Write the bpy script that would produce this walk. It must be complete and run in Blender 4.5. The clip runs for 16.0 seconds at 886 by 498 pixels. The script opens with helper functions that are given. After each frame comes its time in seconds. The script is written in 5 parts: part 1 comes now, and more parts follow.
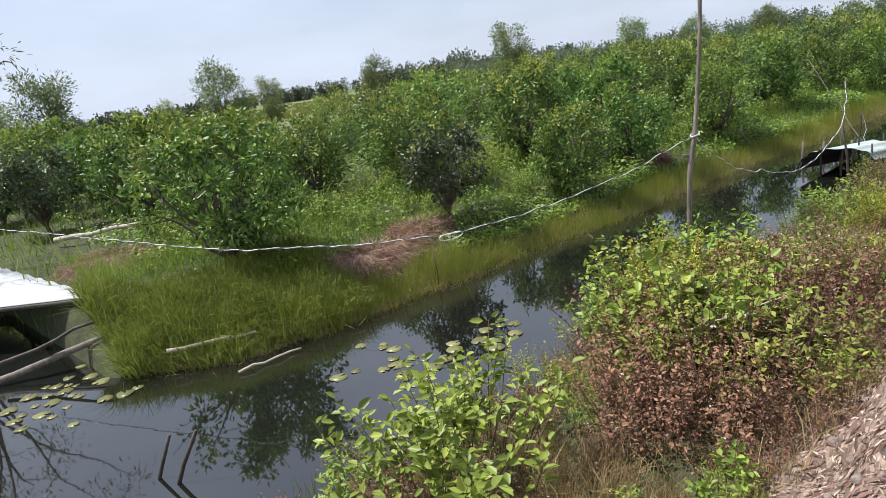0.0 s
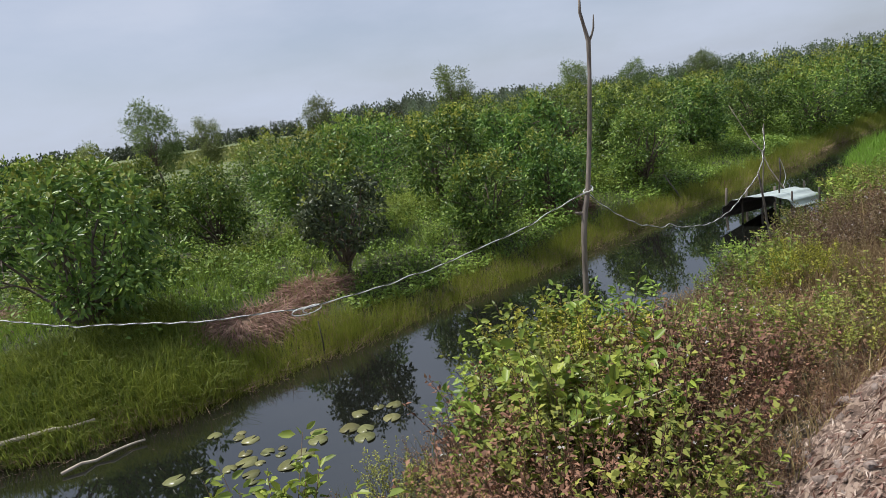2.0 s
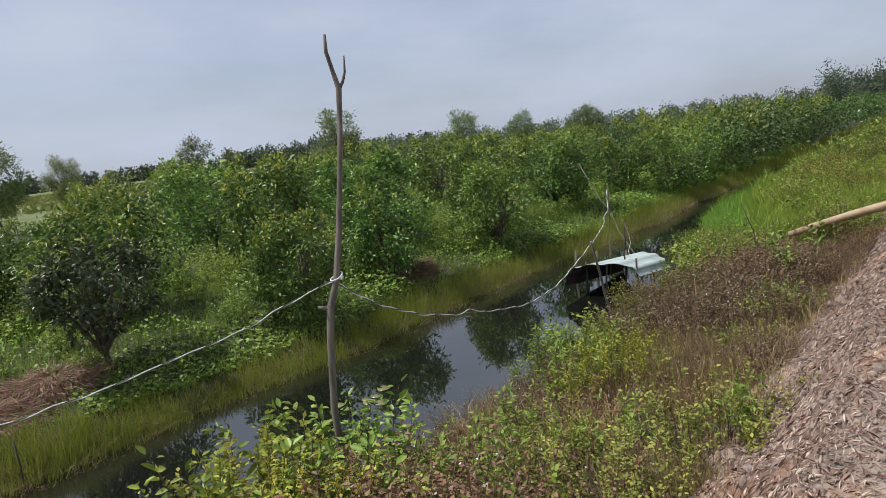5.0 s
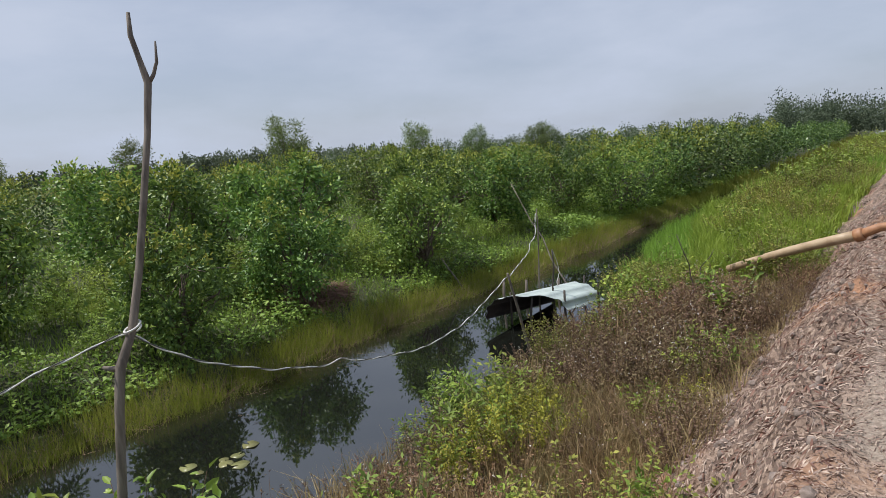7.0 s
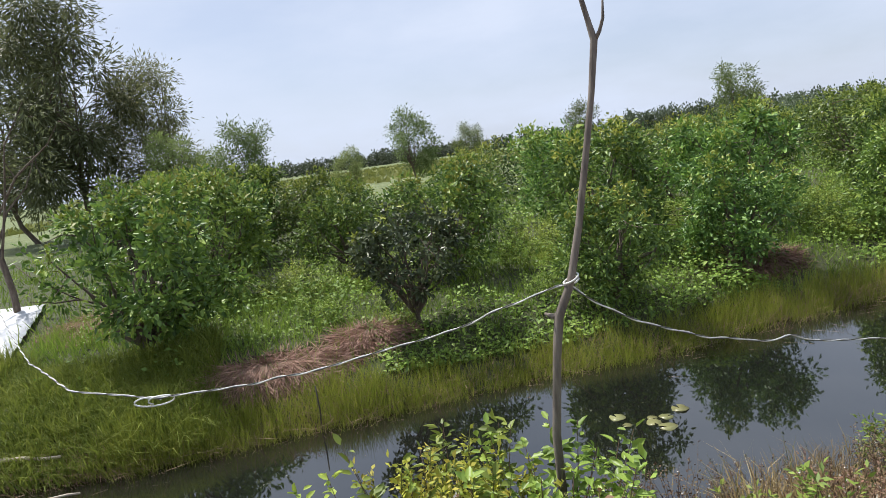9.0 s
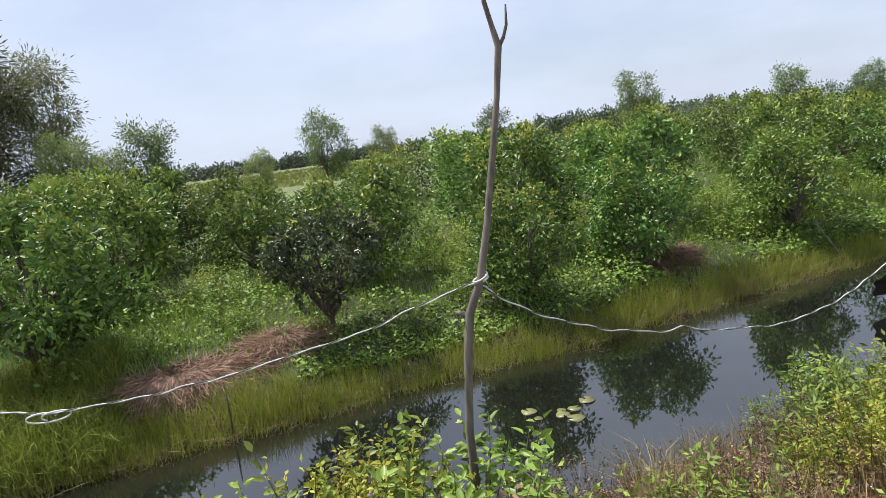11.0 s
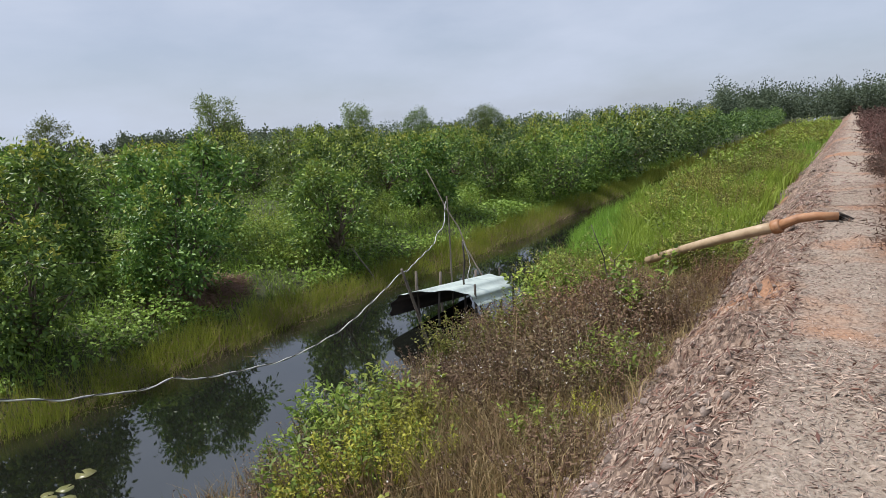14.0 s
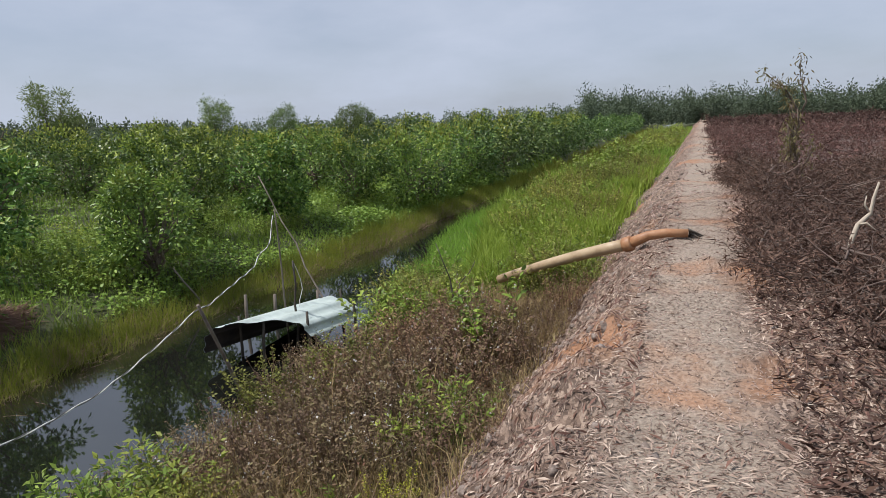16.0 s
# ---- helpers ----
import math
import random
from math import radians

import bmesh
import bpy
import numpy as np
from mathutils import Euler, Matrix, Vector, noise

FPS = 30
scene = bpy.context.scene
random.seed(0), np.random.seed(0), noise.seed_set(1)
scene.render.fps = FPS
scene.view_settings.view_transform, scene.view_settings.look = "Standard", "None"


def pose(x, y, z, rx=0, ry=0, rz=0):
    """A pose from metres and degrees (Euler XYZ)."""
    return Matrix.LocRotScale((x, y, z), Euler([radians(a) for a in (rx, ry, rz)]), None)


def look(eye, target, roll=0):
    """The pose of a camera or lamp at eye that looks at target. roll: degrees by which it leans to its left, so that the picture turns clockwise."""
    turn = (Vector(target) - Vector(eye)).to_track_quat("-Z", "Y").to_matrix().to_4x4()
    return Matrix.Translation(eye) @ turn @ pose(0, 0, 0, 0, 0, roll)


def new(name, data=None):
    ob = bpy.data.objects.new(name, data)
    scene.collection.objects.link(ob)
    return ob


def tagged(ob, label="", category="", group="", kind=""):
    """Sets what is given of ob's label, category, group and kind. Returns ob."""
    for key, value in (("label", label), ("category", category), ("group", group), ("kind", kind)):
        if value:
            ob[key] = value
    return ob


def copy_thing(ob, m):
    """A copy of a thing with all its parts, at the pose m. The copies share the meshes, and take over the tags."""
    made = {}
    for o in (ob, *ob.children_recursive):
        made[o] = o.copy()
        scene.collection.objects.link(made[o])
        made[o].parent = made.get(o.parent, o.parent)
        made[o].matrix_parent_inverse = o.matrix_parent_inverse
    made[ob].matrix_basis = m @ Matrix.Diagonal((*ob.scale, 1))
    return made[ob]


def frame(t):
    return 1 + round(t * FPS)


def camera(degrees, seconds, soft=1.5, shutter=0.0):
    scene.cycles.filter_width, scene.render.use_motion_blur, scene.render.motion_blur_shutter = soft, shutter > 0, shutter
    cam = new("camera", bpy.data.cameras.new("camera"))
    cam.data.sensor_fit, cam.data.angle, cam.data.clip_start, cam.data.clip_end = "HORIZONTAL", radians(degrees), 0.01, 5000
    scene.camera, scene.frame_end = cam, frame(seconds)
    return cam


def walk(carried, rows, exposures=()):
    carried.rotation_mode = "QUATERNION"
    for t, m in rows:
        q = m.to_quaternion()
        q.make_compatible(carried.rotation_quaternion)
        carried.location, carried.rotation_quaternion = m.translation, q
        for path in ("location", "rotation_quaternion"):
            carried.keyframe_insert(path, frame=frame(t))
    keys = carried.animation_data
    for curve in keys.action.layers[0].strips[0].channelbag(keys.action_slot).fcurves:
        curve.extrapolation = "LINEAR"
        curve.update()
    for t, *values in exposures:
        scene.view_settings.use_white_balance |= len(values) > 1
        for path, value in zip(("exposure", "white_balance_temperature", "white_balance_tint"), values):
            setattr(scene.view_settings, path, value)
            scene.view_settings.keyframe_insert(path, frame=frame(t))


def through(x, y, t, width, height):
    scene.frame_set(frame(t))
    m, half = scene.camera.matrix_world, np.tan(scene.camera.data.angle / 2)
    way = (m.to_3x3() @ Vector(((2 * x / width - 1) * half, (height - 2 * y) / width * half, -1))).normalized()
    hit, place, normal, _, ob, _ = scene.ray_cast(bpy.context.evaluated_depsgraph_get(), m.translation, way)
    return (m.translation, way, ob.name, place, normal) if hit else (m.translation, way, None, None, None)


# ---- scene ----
cam = camera(69.1, 16.0, soft=0.75)
PATH = [
    (0, (0.021, 0.388, 1.681), (-1.53, 1.538, 1.162), -8.7),
    (0.5, (-0.055, 0.681, 1.662), (-1.606, 1.849, 1.184), -8.7),
    (1, (-0.103, 1.007, 1.672), (-1.593, 2.274, 1.254), -8.5),
    (1.5, (-0.053, 1.409, 1.66), (-1.527, 2.693, 1.238), -8.4),
    (2, (-0.098, 1.74, 1.635), (-1.578, 3.017, 1.211), -8.4),
    (2.5, (-0.145, 2.097, 1.636), (-1.615, 3.385, 1.212), -8.0),
    (3, (-0.126, 2.497, 1.612), (-1.602, 3.791, 1.229), -8.0),
    (3.5, (-0.191, 2.843, 1.601), (-1.67, 4.134, 1.222), -7.9),
    (4, (-0.258, 3.212, 1.62), (-1.672, 4.578, 1.256), -7.4),
    (4.5, (-0.171, 3.629, 1.604), (-1.548, 5.044, 1.284), -7.1),
    (5, (-0.106, 4.021, 1.572), (-1.39, 5.518, 1.243), -6.6),
    (5.2, (-0.12, 4.18, 1.555), (-1.327, 5.74, 1.221), -5.4),
    (7.3, (-0.242, 5.513, 1.522), (-1.436, 7.09, 1.226), -4.4),
    (7.5, (-0.295, 5.548, 1.524), (-1.635, 7.002, 1.221), -4.7),
    (8, (-0.336, 5.6, 1.51), (-2.036, 6.611, 1.209), -6.0),
    (8.5, (-0.357, 5.568, 1.507), (-2.233, 6.193, 1.206), -7.1),
    (8.7, (-0.352, 5.532, 1.513), (-2.266, 6.034, 1.218), -7.7),
    (10.8, (-0.291, 5.536, 1.501), (-2.162, 6.169, 1.186), -7.9),
    (11, (-0.282, 5.545, 1.5), (-2.109, 6.291, 1.181), -7.5),
    (11.5, (-0.265, 5.553, 1.501), (-1.948, 6.582, 1.171), -6.5),
    (12, (-0.241, 5.556, 1.486), (-1.742, 6.833, 1.145), -5.6),
    (12.5, (-0.222, 5.618, 1.474), (-1.593, 7.032, 1.125), -5.1),
    (13, (-0.115, 5.882, 1.47), (-1.446, 7.333, 1.117), -4.7),
    (13.5, (-0.05, 6.145, 1.463), (-1.244, 7.708, 1.103), -4.2),
    (14, (-0.084, 6.516, 1.461), (-1.149, 8.169, 1.096), -3.8),
    (14.5, (-0.075, 6.82, 1.467), (-1.045, 8.53, 1.103), -3.4),
    (15, (-0.005, 7.235, 1.468), (-0.963, 8.951, 1.096), -3.3),
    (15.5, (-0.006, 7.54, 1.441), (-0.869, 9.304, 1.06), -3.0),
    (16, (-0.075, 7.826, 1.49), (-0.815, 9.643, 1.103), -2.6),
]
EXPOSURES = [(t, e, 6150, 14) for t, e in ((0, 0.5), (0.6, 0.47), (1.2, 0.1), (2.5, 0.05), (3.5, 0.16), (4.5, 0.14), (5, 0.0), (7.5, 0.02), (8, 0.08), (8.5, 0.34), (10.8, 0.52), (11.2, 0.46), (12, 0.28), (13, 0.18), (14.5, 0.1), (16, 0.03))]
walk(cam, [(t, look(eye, target, roll)) for t, eye, target, roll in PATH], EXPOSURES)

# ---------------------------------------------------------------- light
SUN_AZ, SUN_EL = -122.0, 60.0            # degrees from the dike's direction, and above the horizon
world = bpy.data.worlds.new("world")
scene.world = world
world.use_nodes = True
wn, wl = world.node_tree.nodes, world.node_tree.links
wn.clear()
sky = wn.new("ShaderNodeTexSky")
sky.sky_type, sky.sun_disc = "NISHITA", False
sky.sun_elevation, sky.sun_rotation = radians(SUN_EL), radians(SUN_AZ)
sky.air_density, sky.dust_density, sky.ozone_density = 1.0, 1.6, 1.5
wc = wn.new("ShaderNodeTexCoord")
wm = wn.new("ShaderNodeMapping")
wm.inputs["Scale"].default_value = (1.3, 1.3, 4.0)
wno = wn.new("ShaderNodeTexNoise")
wno.inputs["Scale"].default_value, wno.inputs["Detail"].default_value, wno.inputs["Roughness"].default_value = 1.7, 6.0, 0.55
wr = wn.new("ShaderNodeValToRGB")
wr.color_ramp.elements[0].position, wr.color_ramp.elements[0].color = 0.36, (0.6, 0.6, 0.6, 1)
wr.color_ramp.elements[1].position, wr.color_ramp.elements[1].color = 0.66, (1.0, 1.0, 1.0, 1)
wx = wn.new("ShaderNodeMix")
wx.data_type = "RGBA"
wx.inputs["B"].default_value = (6.6, 7.3, 8.3, 1)
wb = wn.new("ShaderNodeBackground")
wb.inputs["Strength"].default_value = 0.082
wo = wn.new("ShaderNodeOutputWorld")
wl.new(wc.outputs["Generated"], wm.inputs["Vector"])
wl.new(wm.outputs["Vector"], wno.inputs["Vector"])
wl.new(wno.outputs["Fac"], wr.inputs["Fac"])
wl.new(wr.outputs["Color"], wx.inputs["Factor"])
wl.new(sky.outputs["Color"], wx.inputs["A"])
wl.new(wx.outputs["Result"], wb.inputs["Color"])
wl.new(wb.outputs["Background"], wo.inputs["Surface"])

sun = new("sun", bpy.data.lights.new("sun", "SUN"))
sun.data.energy, sun.data.angle, sun.data.color = 5.0, radians(1.2), (1.0, 0.95, 0.86)
_a, _e = radians(SUN_AZ), radians(SUN_EL)
sun.matrix_world = look((math.sin(_a) * math.cos(_e) * 50, math.cos(_a) * math.cos(_e) * 50, math.sin(_e) * 50), (0, 0, 0))


# ---------------------------------------------------------------- materials
def node_material(name):
    m = bpy.data.materials.new(name)
    m.use_nodes = True
    return m, m.node_tree.nodes, m.node_tree.links, m.node_tree.nodes["Principled BSDF"]


def ramp(nodes, stops):
    r = nodes.new("ShaderNodeValToRGB")
    while len(r.color_ramp.elements) < len(stops):
        r.color_ramp.elements.new(0.5)
    for e, (p, c) in zip(r.color_ramp.elements, stops):
        e.position, e.color = p, (*c, 1)
    return r


def leaf_material(name, colours, gloss=0.5, through=0.35, size=0.6):
    """Leaves: a colour for each one out of a range, patches of tint over the plant, light passing through."""
    m, n, l, b = node_material(name)
    geo = n.new("ShaderNodeNewGeometry")
    info = n.new("ShaderNodeObjectInfo")
    tc = n.new("ShaderNodeTexCoord")
    noi = n.new("ShaderNodeTexNoise")
    noi.inputs["Scale"].default_value = 1.0 / size
    l.new(tc.outputs["Object"], noi.inputs["Vector"])
    mix = n.new("ShaderNodeMath")
    mix.operation = "MULTIPLY_ADD"
    mix.inputs[1].default_value = 0.55
    l.new(geo.outputs["Random Per Island"], mix.inputs[0])
    sub = n.new("ShaderNodeMath")
    sub.operation = "MULTIPLY_ADD"
    sub.inputs[1].default_value, sub.inputs[2].default_value = 0.9, -0.22
    l.new(noi.outputs["Fac"], sub.inputs[0])
    l.new(sub.outputs[0], mix.inputs[2])
    r = ramp(n, [(i / (len(colours) - 1), c) for i, c in enumerate(colours)])
    l.new(mix.outputs[0], r.inputs["Fac"])
    hsv = n.new("ShaderNodeHueSaturation")
    vary = n.new("ShaderNodeMath")
    vary.operation = "MULTIPLY_ADD"
    vary.inputs[1].default_value, vary.inputs[2].default_value = 0.6, 0.72
    l.new(info.outputs["Random"], vary.inputs[0])
    l.new(vary.outputs[0], hsv.inputs["Value"])
    turn = n.new("ShaderNodeMapRange")
    turn.inputs["To Min"].default_value, turn.inputs["To Max"].default_value = 0.466, 0.5
    shift = n.new("ShaderNodeMath")
    shift.operation = "FRACT"
    wide = n.new("ShaderNodeMath")
    wide.operation = "MULTIPLY"
    wide.inputs[1].default_value = 7.31
    l.new(info.outputs["Random"], wide.inputs[0])
    l.new(wide.outputs[0], shift.inputs[0])
    l.new(shift.outputs[0], turn.inputs["Value"])
    l.new(turn.outputs["Result"], hsv.inputs["Hue"])
    l.new(r.outputs["Color"], hsv.inputs["Color"])
    l.new(hsv.outputs["Color"], b.inputs["Base Color"])
    b.inputs["Roughness"].default_value = gloss
    b.inputs["Specular IOR Level"].default_value = 0.3
    if through:
        tr = n.new("ShaderNodeBsdfTranslucent")
        l.new(hsv.outputs["Color"], tr.inputs["Color"])
        ms = n.new("ShaderNodeMixShader")
        ms.inputs["Fac"].default_value = through
        l.new(b.outputs["BSDF"], ms.inputs[1])
        l.new(tr.outputs["BSDF"], ms.inputs[2])
        l.new(ms.outputs["Shader"], n["Material Output"].inputs["Surface"])
    return m


def rough_material(name, colours, scale=8.0, detail=8.0, roughness=0.9, bump=0.3, stretch=(1, 1, 1), metallic=0.0, dist=0.02):
    """A surface of several mottled colours at two scales with relief."""
    m, n, l, b = node_material(name)
    tc = n.new("ShaderNodeTexCoord")
    mp = n.new("ShaderNodeMapping")
    mp.inputs["Scale"].default_value = stretch
    l.new(tc.outputs["Object"], mp.inputs["Vector"])
    noi = n.new("ShaderNodeTexNoise")
    noi.inputs["Scale"].default_value, noi.inputs["Detail"].default_value, noi.inputs["Roughness"].default_value = scale, detail, 0.65
    l.new(mp.outputs["Vector"], noi.inputs["Vector"])
    r = ramp(n, [(0.25 + 0.5 * i / (len(colours) - 1), c) for i, c in enumerate(colours)])
    l.new(noi.outputs["Fac"], r.inputs["Fac"])
    l.new(r.outputs["Color"], b.inputs["Base Color"])
    bu = n.new("ShaderNodeBump")
    bu.inputs["Strength"].default_value, bu.inputs["Distance"].default_value = bump, dist
    l.new(noi.outputs["Fac"], bu.inputs["Height"])
    l.new(bu.outputs["Normal"], b.inputs["Normal"])
    b.inputs["Roughness"].default_value, b.inputs["Metallic"].default_value = roughness, metallic
    return m


def ground_material():
    """Bare dike soil between the crest lines, mud by the water, green-brown earth beyond it, dry slash ground on the field."""
    m, n, l, b = node_material("earth")
    geo = n.new("ShaderNodeNewGeometry")
    sep = n.new("ShaderNodeSeparateXYZ")
    l.new(geo.outputs["Position"], sep.inputs["Vector"])

    def noise_tex(scale, detail=6.0, rough=0.6):
        t = n.new("ShaderNodeTexNoise")
        t.inputs["Scale"].default_value, t.inputs["Detail"].default_value, t.inputs["Roughness"].default_value = scale, detail, rough
        l.new(geo.outputs["Position"], t.inputs["Vector"])
        return t

    big, mid, fine = noise_tex(0.55), noise_tex(4.5), noise_tex(38.0)
    soil = ramp(n, [(0.25, (0.055, 0.036, 0.027)), (0.45, (0.14, 0.096, 0.073)), (0.6, (0.25, 0.182, 0.143)), (0.8, (0.38, 0.295, 0.24))])
    l.new(mid.outputs["Fac"], soil.inputs["Fac"])
    chip = n.new("ShaderNodeTexVoronoi")
    chip.inputs["Scale"].default_value = 42.0
    squash = n.new("ShaderNodeMapping")
    squash.inputs["Scale"].default_value = (1.0, 0.45, 1.0)
    squash.inputs["Rotation"].default_value = (0, 0, 0.6)
    l.new(geo.outputs["Position"], squash.inputs["Vector"])
    l.new(squash.outputs["Vector"], chip.inputs["Vector"])
    chip_value = n.new("ShaderNodeSeparateColor")
    l.new(chip.outputs["Color"], chip_value.inputs["Color"])
    chips = ramp(n, [(0.0, (0.03, 0.018, 0.012)), (0.35, (0.10, 0.065, 0.045)), (0.7, (0.25, 0.175, 0.125)), (1.0, (0.5, 0.385, 0.29))])
    l.new(chip_value.outputs["Red"], chips.inputs["Fac"])
    strewn = n.new("ShaderNodeMix")
    strewn.data_type = "RGBA"
    strewn.inputs["Factor"].default_value = 0.55
    l.new(soil.outputs["Color"], strewn.inputs["A"])
    l.new(chips.outputs["Color"], strewn.inputs["B"])
    clay = ramp(n, [(0.3, (0.25, 0.12, 0.06)), (0.7, (0.41, 0.22, 0.12))])
    l.new(fine.outputs["Fac"], clay.inputs["Fac"])
    spot = ramp(n, [(0.52, (0, 0, 0)), (0.66, (1, 1, 1))])
    l.new(big.outputs["Fac"], spot.inputs["Fac"])
    m1 = n.new("ShaderNodeMix")
    m1.data_type = "RGBA"
    l.new(spot.outputs["Color"], m1.inputs["Factor"])
    l.new(clay.outputs["Color"], m1.inputs["B"])
    tread = ramp(n, [(0.3, (0.17, 0.13, 0.098)), (0.5, (0.29, 0.235, 0.182)), (0.75, (0.42, 0.352, 0.285))])
    l.new(fine.outputs["Fac"], tread.inputs["Fac"])
    off = n.new("ShaderNodeMath")
    off.operation = "MULTIPLY_ADD"
    off.inputs[1].default_value, off.inputs[2].default_value = 0.9, -0.3
    l.new(big.outputs["Fac"], off.inputs[0])
    mid_x = n.new("ShaderNodeMath")
    mid_x.operation = "ADD"
    l.new(sep.outputs["X"], mid_x.inputs[0])
    l.new(off.outputs[0], mid_x.inputs[1])
    dist = n.new("ShaderNodeMath")
    dist.operation = "ABSOLUTE"
    l.new(mid_x.outputs[0], dist.inputs[0])
    worn = n.new("ShaderNodeMapRange")
    worn.inputs["From Min"].default_value, worn.inputs["From Max"].default_value = 0.5, 0.22
    l.new(dist.outputs[0], worn.inputs["Value"])
    m0 = n.new("ShaderNodeMix")
    m0.data_type = "RGBA"
    l.new(worn.outputs["Result"], m0.inputs["Factor"])
    l.new(strewn.outputs["Result"], m0.inputs["A"])
    l.new(tread.outputs["Color"], m0.inputs["B"])
    green = ramp(n, [(0.3, (0.035, 0.032, 0.016)), (0.5, (0.05, 0.06, 0.02)), (0.7, (0.075, 0.09, 0.028))])
    l.new(mid.outputs["Fac"], green.inputs["Fac"])
    slash = ramp(n, [(0.3, (0.055, 0.035, 0.028)), (0.5, (0.10, 0.065, 0.052)), (0.75, (0.19, 0.135, 0.105))])
    l.new(mid.outputs["Fac"], slash.inputs["Fac"])
    # across the dike, with a wandering edge
    wander = n.new("ShaderNodeMath")
    wander.operation = "MULTIPLY_ADD"
    wander.inputs[1].default_value = 1.1
    l.new(mid.outputs["Fac"], wander.inputs[0])
    l.new(sep.outputs["X"], wander.inputs[2])

    def step(lo, hi):
        s = n.new("ShaderNodeMapRange")
        s.inputs["From Min"].default_value, s.inputs["From Max"].default_value = lo, hi
        l.new(wander.outputs[0], s.inputs["Value"])
        return s

    left, right = step(-1.35, -0.85), step(1.3, 1.9)
    m2 = n.new("ShaderNodeMix")
    m2.data_type = "RGBA"
    l.new(left.outputs["Result"], m2.inputs["Factor"])
    l.new(green.outputs["Color"], m2.inputs["A"])
    l.new(m1.outputs["Result"], m2.inputs["B"])
    m3 = n.new("ShaderNodeMix")
    m3.data_type = "RGBA"
    l.new(right.outputs["Result"], m3.inputs["Factor"])
    l.new(m2.outputs["Result"], m3.inputs["A"])
    l.new(slash.outputs["Color"], m3.inputs["B"])
    meadow = ramp(n, [(0.3, (0.09, 0.12, 0.04)), (0.7, (0.15, 0.175, 0.06))])
    l.new(big.outputs["Fac"], meadow.inputs["Fac"])
    away = n.new("ShaderNodeMapRange")
    away.inputs["From Min"].default_value, away.inputs["From Max"].default_value = -30.0, -36.0
    l.new(wander.outputs[0], away.inputs["Value"])
    m4 = n.new("ShaderNodeMix")
    m4.data_type = "RGBA"
    l.new(away.outputs["Result"], m4.inputs["Factor"])
    l.new(m0.outputs["Result"], m1.inputs["A"])
    l.new(m3.outputs["Result"], m4.inputs["A"])
    l.new(meadow.outputs["Color"], m4.inputs["B"])
    l.new(m4.outputs["Result"], b.inputs["Base Color"])
    bu = n.new("ShaderNodeBump")
    bu.inputs["Strength"].default_value, bu.inputs["Distance"].default_value = 0.8, 0.03
    add = n.new("ShaderNodeMath")
    add.operation = "ADD"
    l.new(mid.outputs["Fac"], add.inputs[0])
    l.new(fine.outputs["Fac"], add.inputs[1])
    add2 = n.new("ShaderNodeMath")
    add2.operation = "MULTIPLY_ADD"
    add2.inputs[1].default_value = 0.5
    l.new(chip_value.outputs["Green"], add2.inputs[0])
    l.new(add.outputs[0], add2.inputs[2])
    l.new(add2.outputs[0], bu.inputs["Height"])
    l.new(bu.outputs["Normal"], b.inputs["Normal"])
    b.inputs["Roughness"].default_value = 0.95
    return m


def water_material():
    m, n, l, b = node_material("canal_water")
    b.inputs["Base Color"].default_value = (0.008, 0.009, 0.007, 1)
    b.inputs["Roughness"].default_value = 0.03
    b.inputs["IOR"].default_value = 2.1
    tc = n.new("ShaderNodeTexCoord")
    noi = n.new("ShaderNodeTexNoise")
    noi.inputs["Scale"].default_value, noi.inputs["Detail"].default_value = 2.2, 3.0
    l.new(tc.outputs["Object"], noi.inputs["Vector"])
    bu = n.new("ShaderNodeBump")
    bu.inputs["Strength"].default_value, bu.inputs["Distance"].default_value = 0.035, 0.02
    l.new(noi.outputs["Fac"], bu.inputs["Height"])
    l.new(bu.outputs["Normal"], b.inputs["Normal"])
    return m


EARTH, WATER = ground_material(), water_material()
BARK = rough_material("bark", [(0.05, 0.035, 0.025), (0.12, 0.09, 0.065), (0.2, 0.165, 0.13)], 14, stretch=(1, 1, 0.25), bump=0.6)
POLE_WOOD = rough_material("weathered_wood", [(0.06, 0.05, 0.04), (0.155, 0.13, 0.104), (0.27, 0.235, 0.19)], 16, stretch=(1, 1, 0.12), bump=0.6)
DARK_WOOD = rough_material("wet_wood", [(0.015, 0.012, 0.01), (0.05, 0.04, 0.03), (0.10, 0.08, 0.06)], 16, stretch=(1, 1, 0.2), bump=0.6, roughness=0.7)
PALE_WOOD = rough_material("pale_wood", [(0.24, 0.20, 0.15), (0.42, 0.36, 0.28), (0.55, 0.49, 0.40)], 12, stretch=(1, 1, 0.2), bump=0.4)
STEM_GREEN = rough_material("green_stem", [(0.06, 0.07, 0.02), (0.12, 0.13, 0.04)], 20)
STEM_BROWN = rough_material("dry_stem", [(0.09, 0.05, 0.03), (0.2, 0.13, 0.08)], 20)
CITRUS = leaf_material("orchard_leaf", [(0.024, 0.055, 0.017), (0.066, 0.138, 0.03), (0.15, 0.265, 0.05), (0.35, 0.47, 0.09)], 0.4, 0.22, 0.25)
CITRUS_DARK = leaf_material("old_orchard_leaf", [(0.026, 0.045, 0.024), (0.06, 0.095, 0.042), (0.115, 0.165, 0.07), (0.23, 0.28, 0.125)], 0.36, 0.2, 0.4)
YOUNG_LEAF = leaf_material("young_leaf", [(0.15, 0.21, 0.03), (0.24, 0.30, 0.05), (0.32, 0.36, 0.07)], 0.5, 0.24, 0.4)
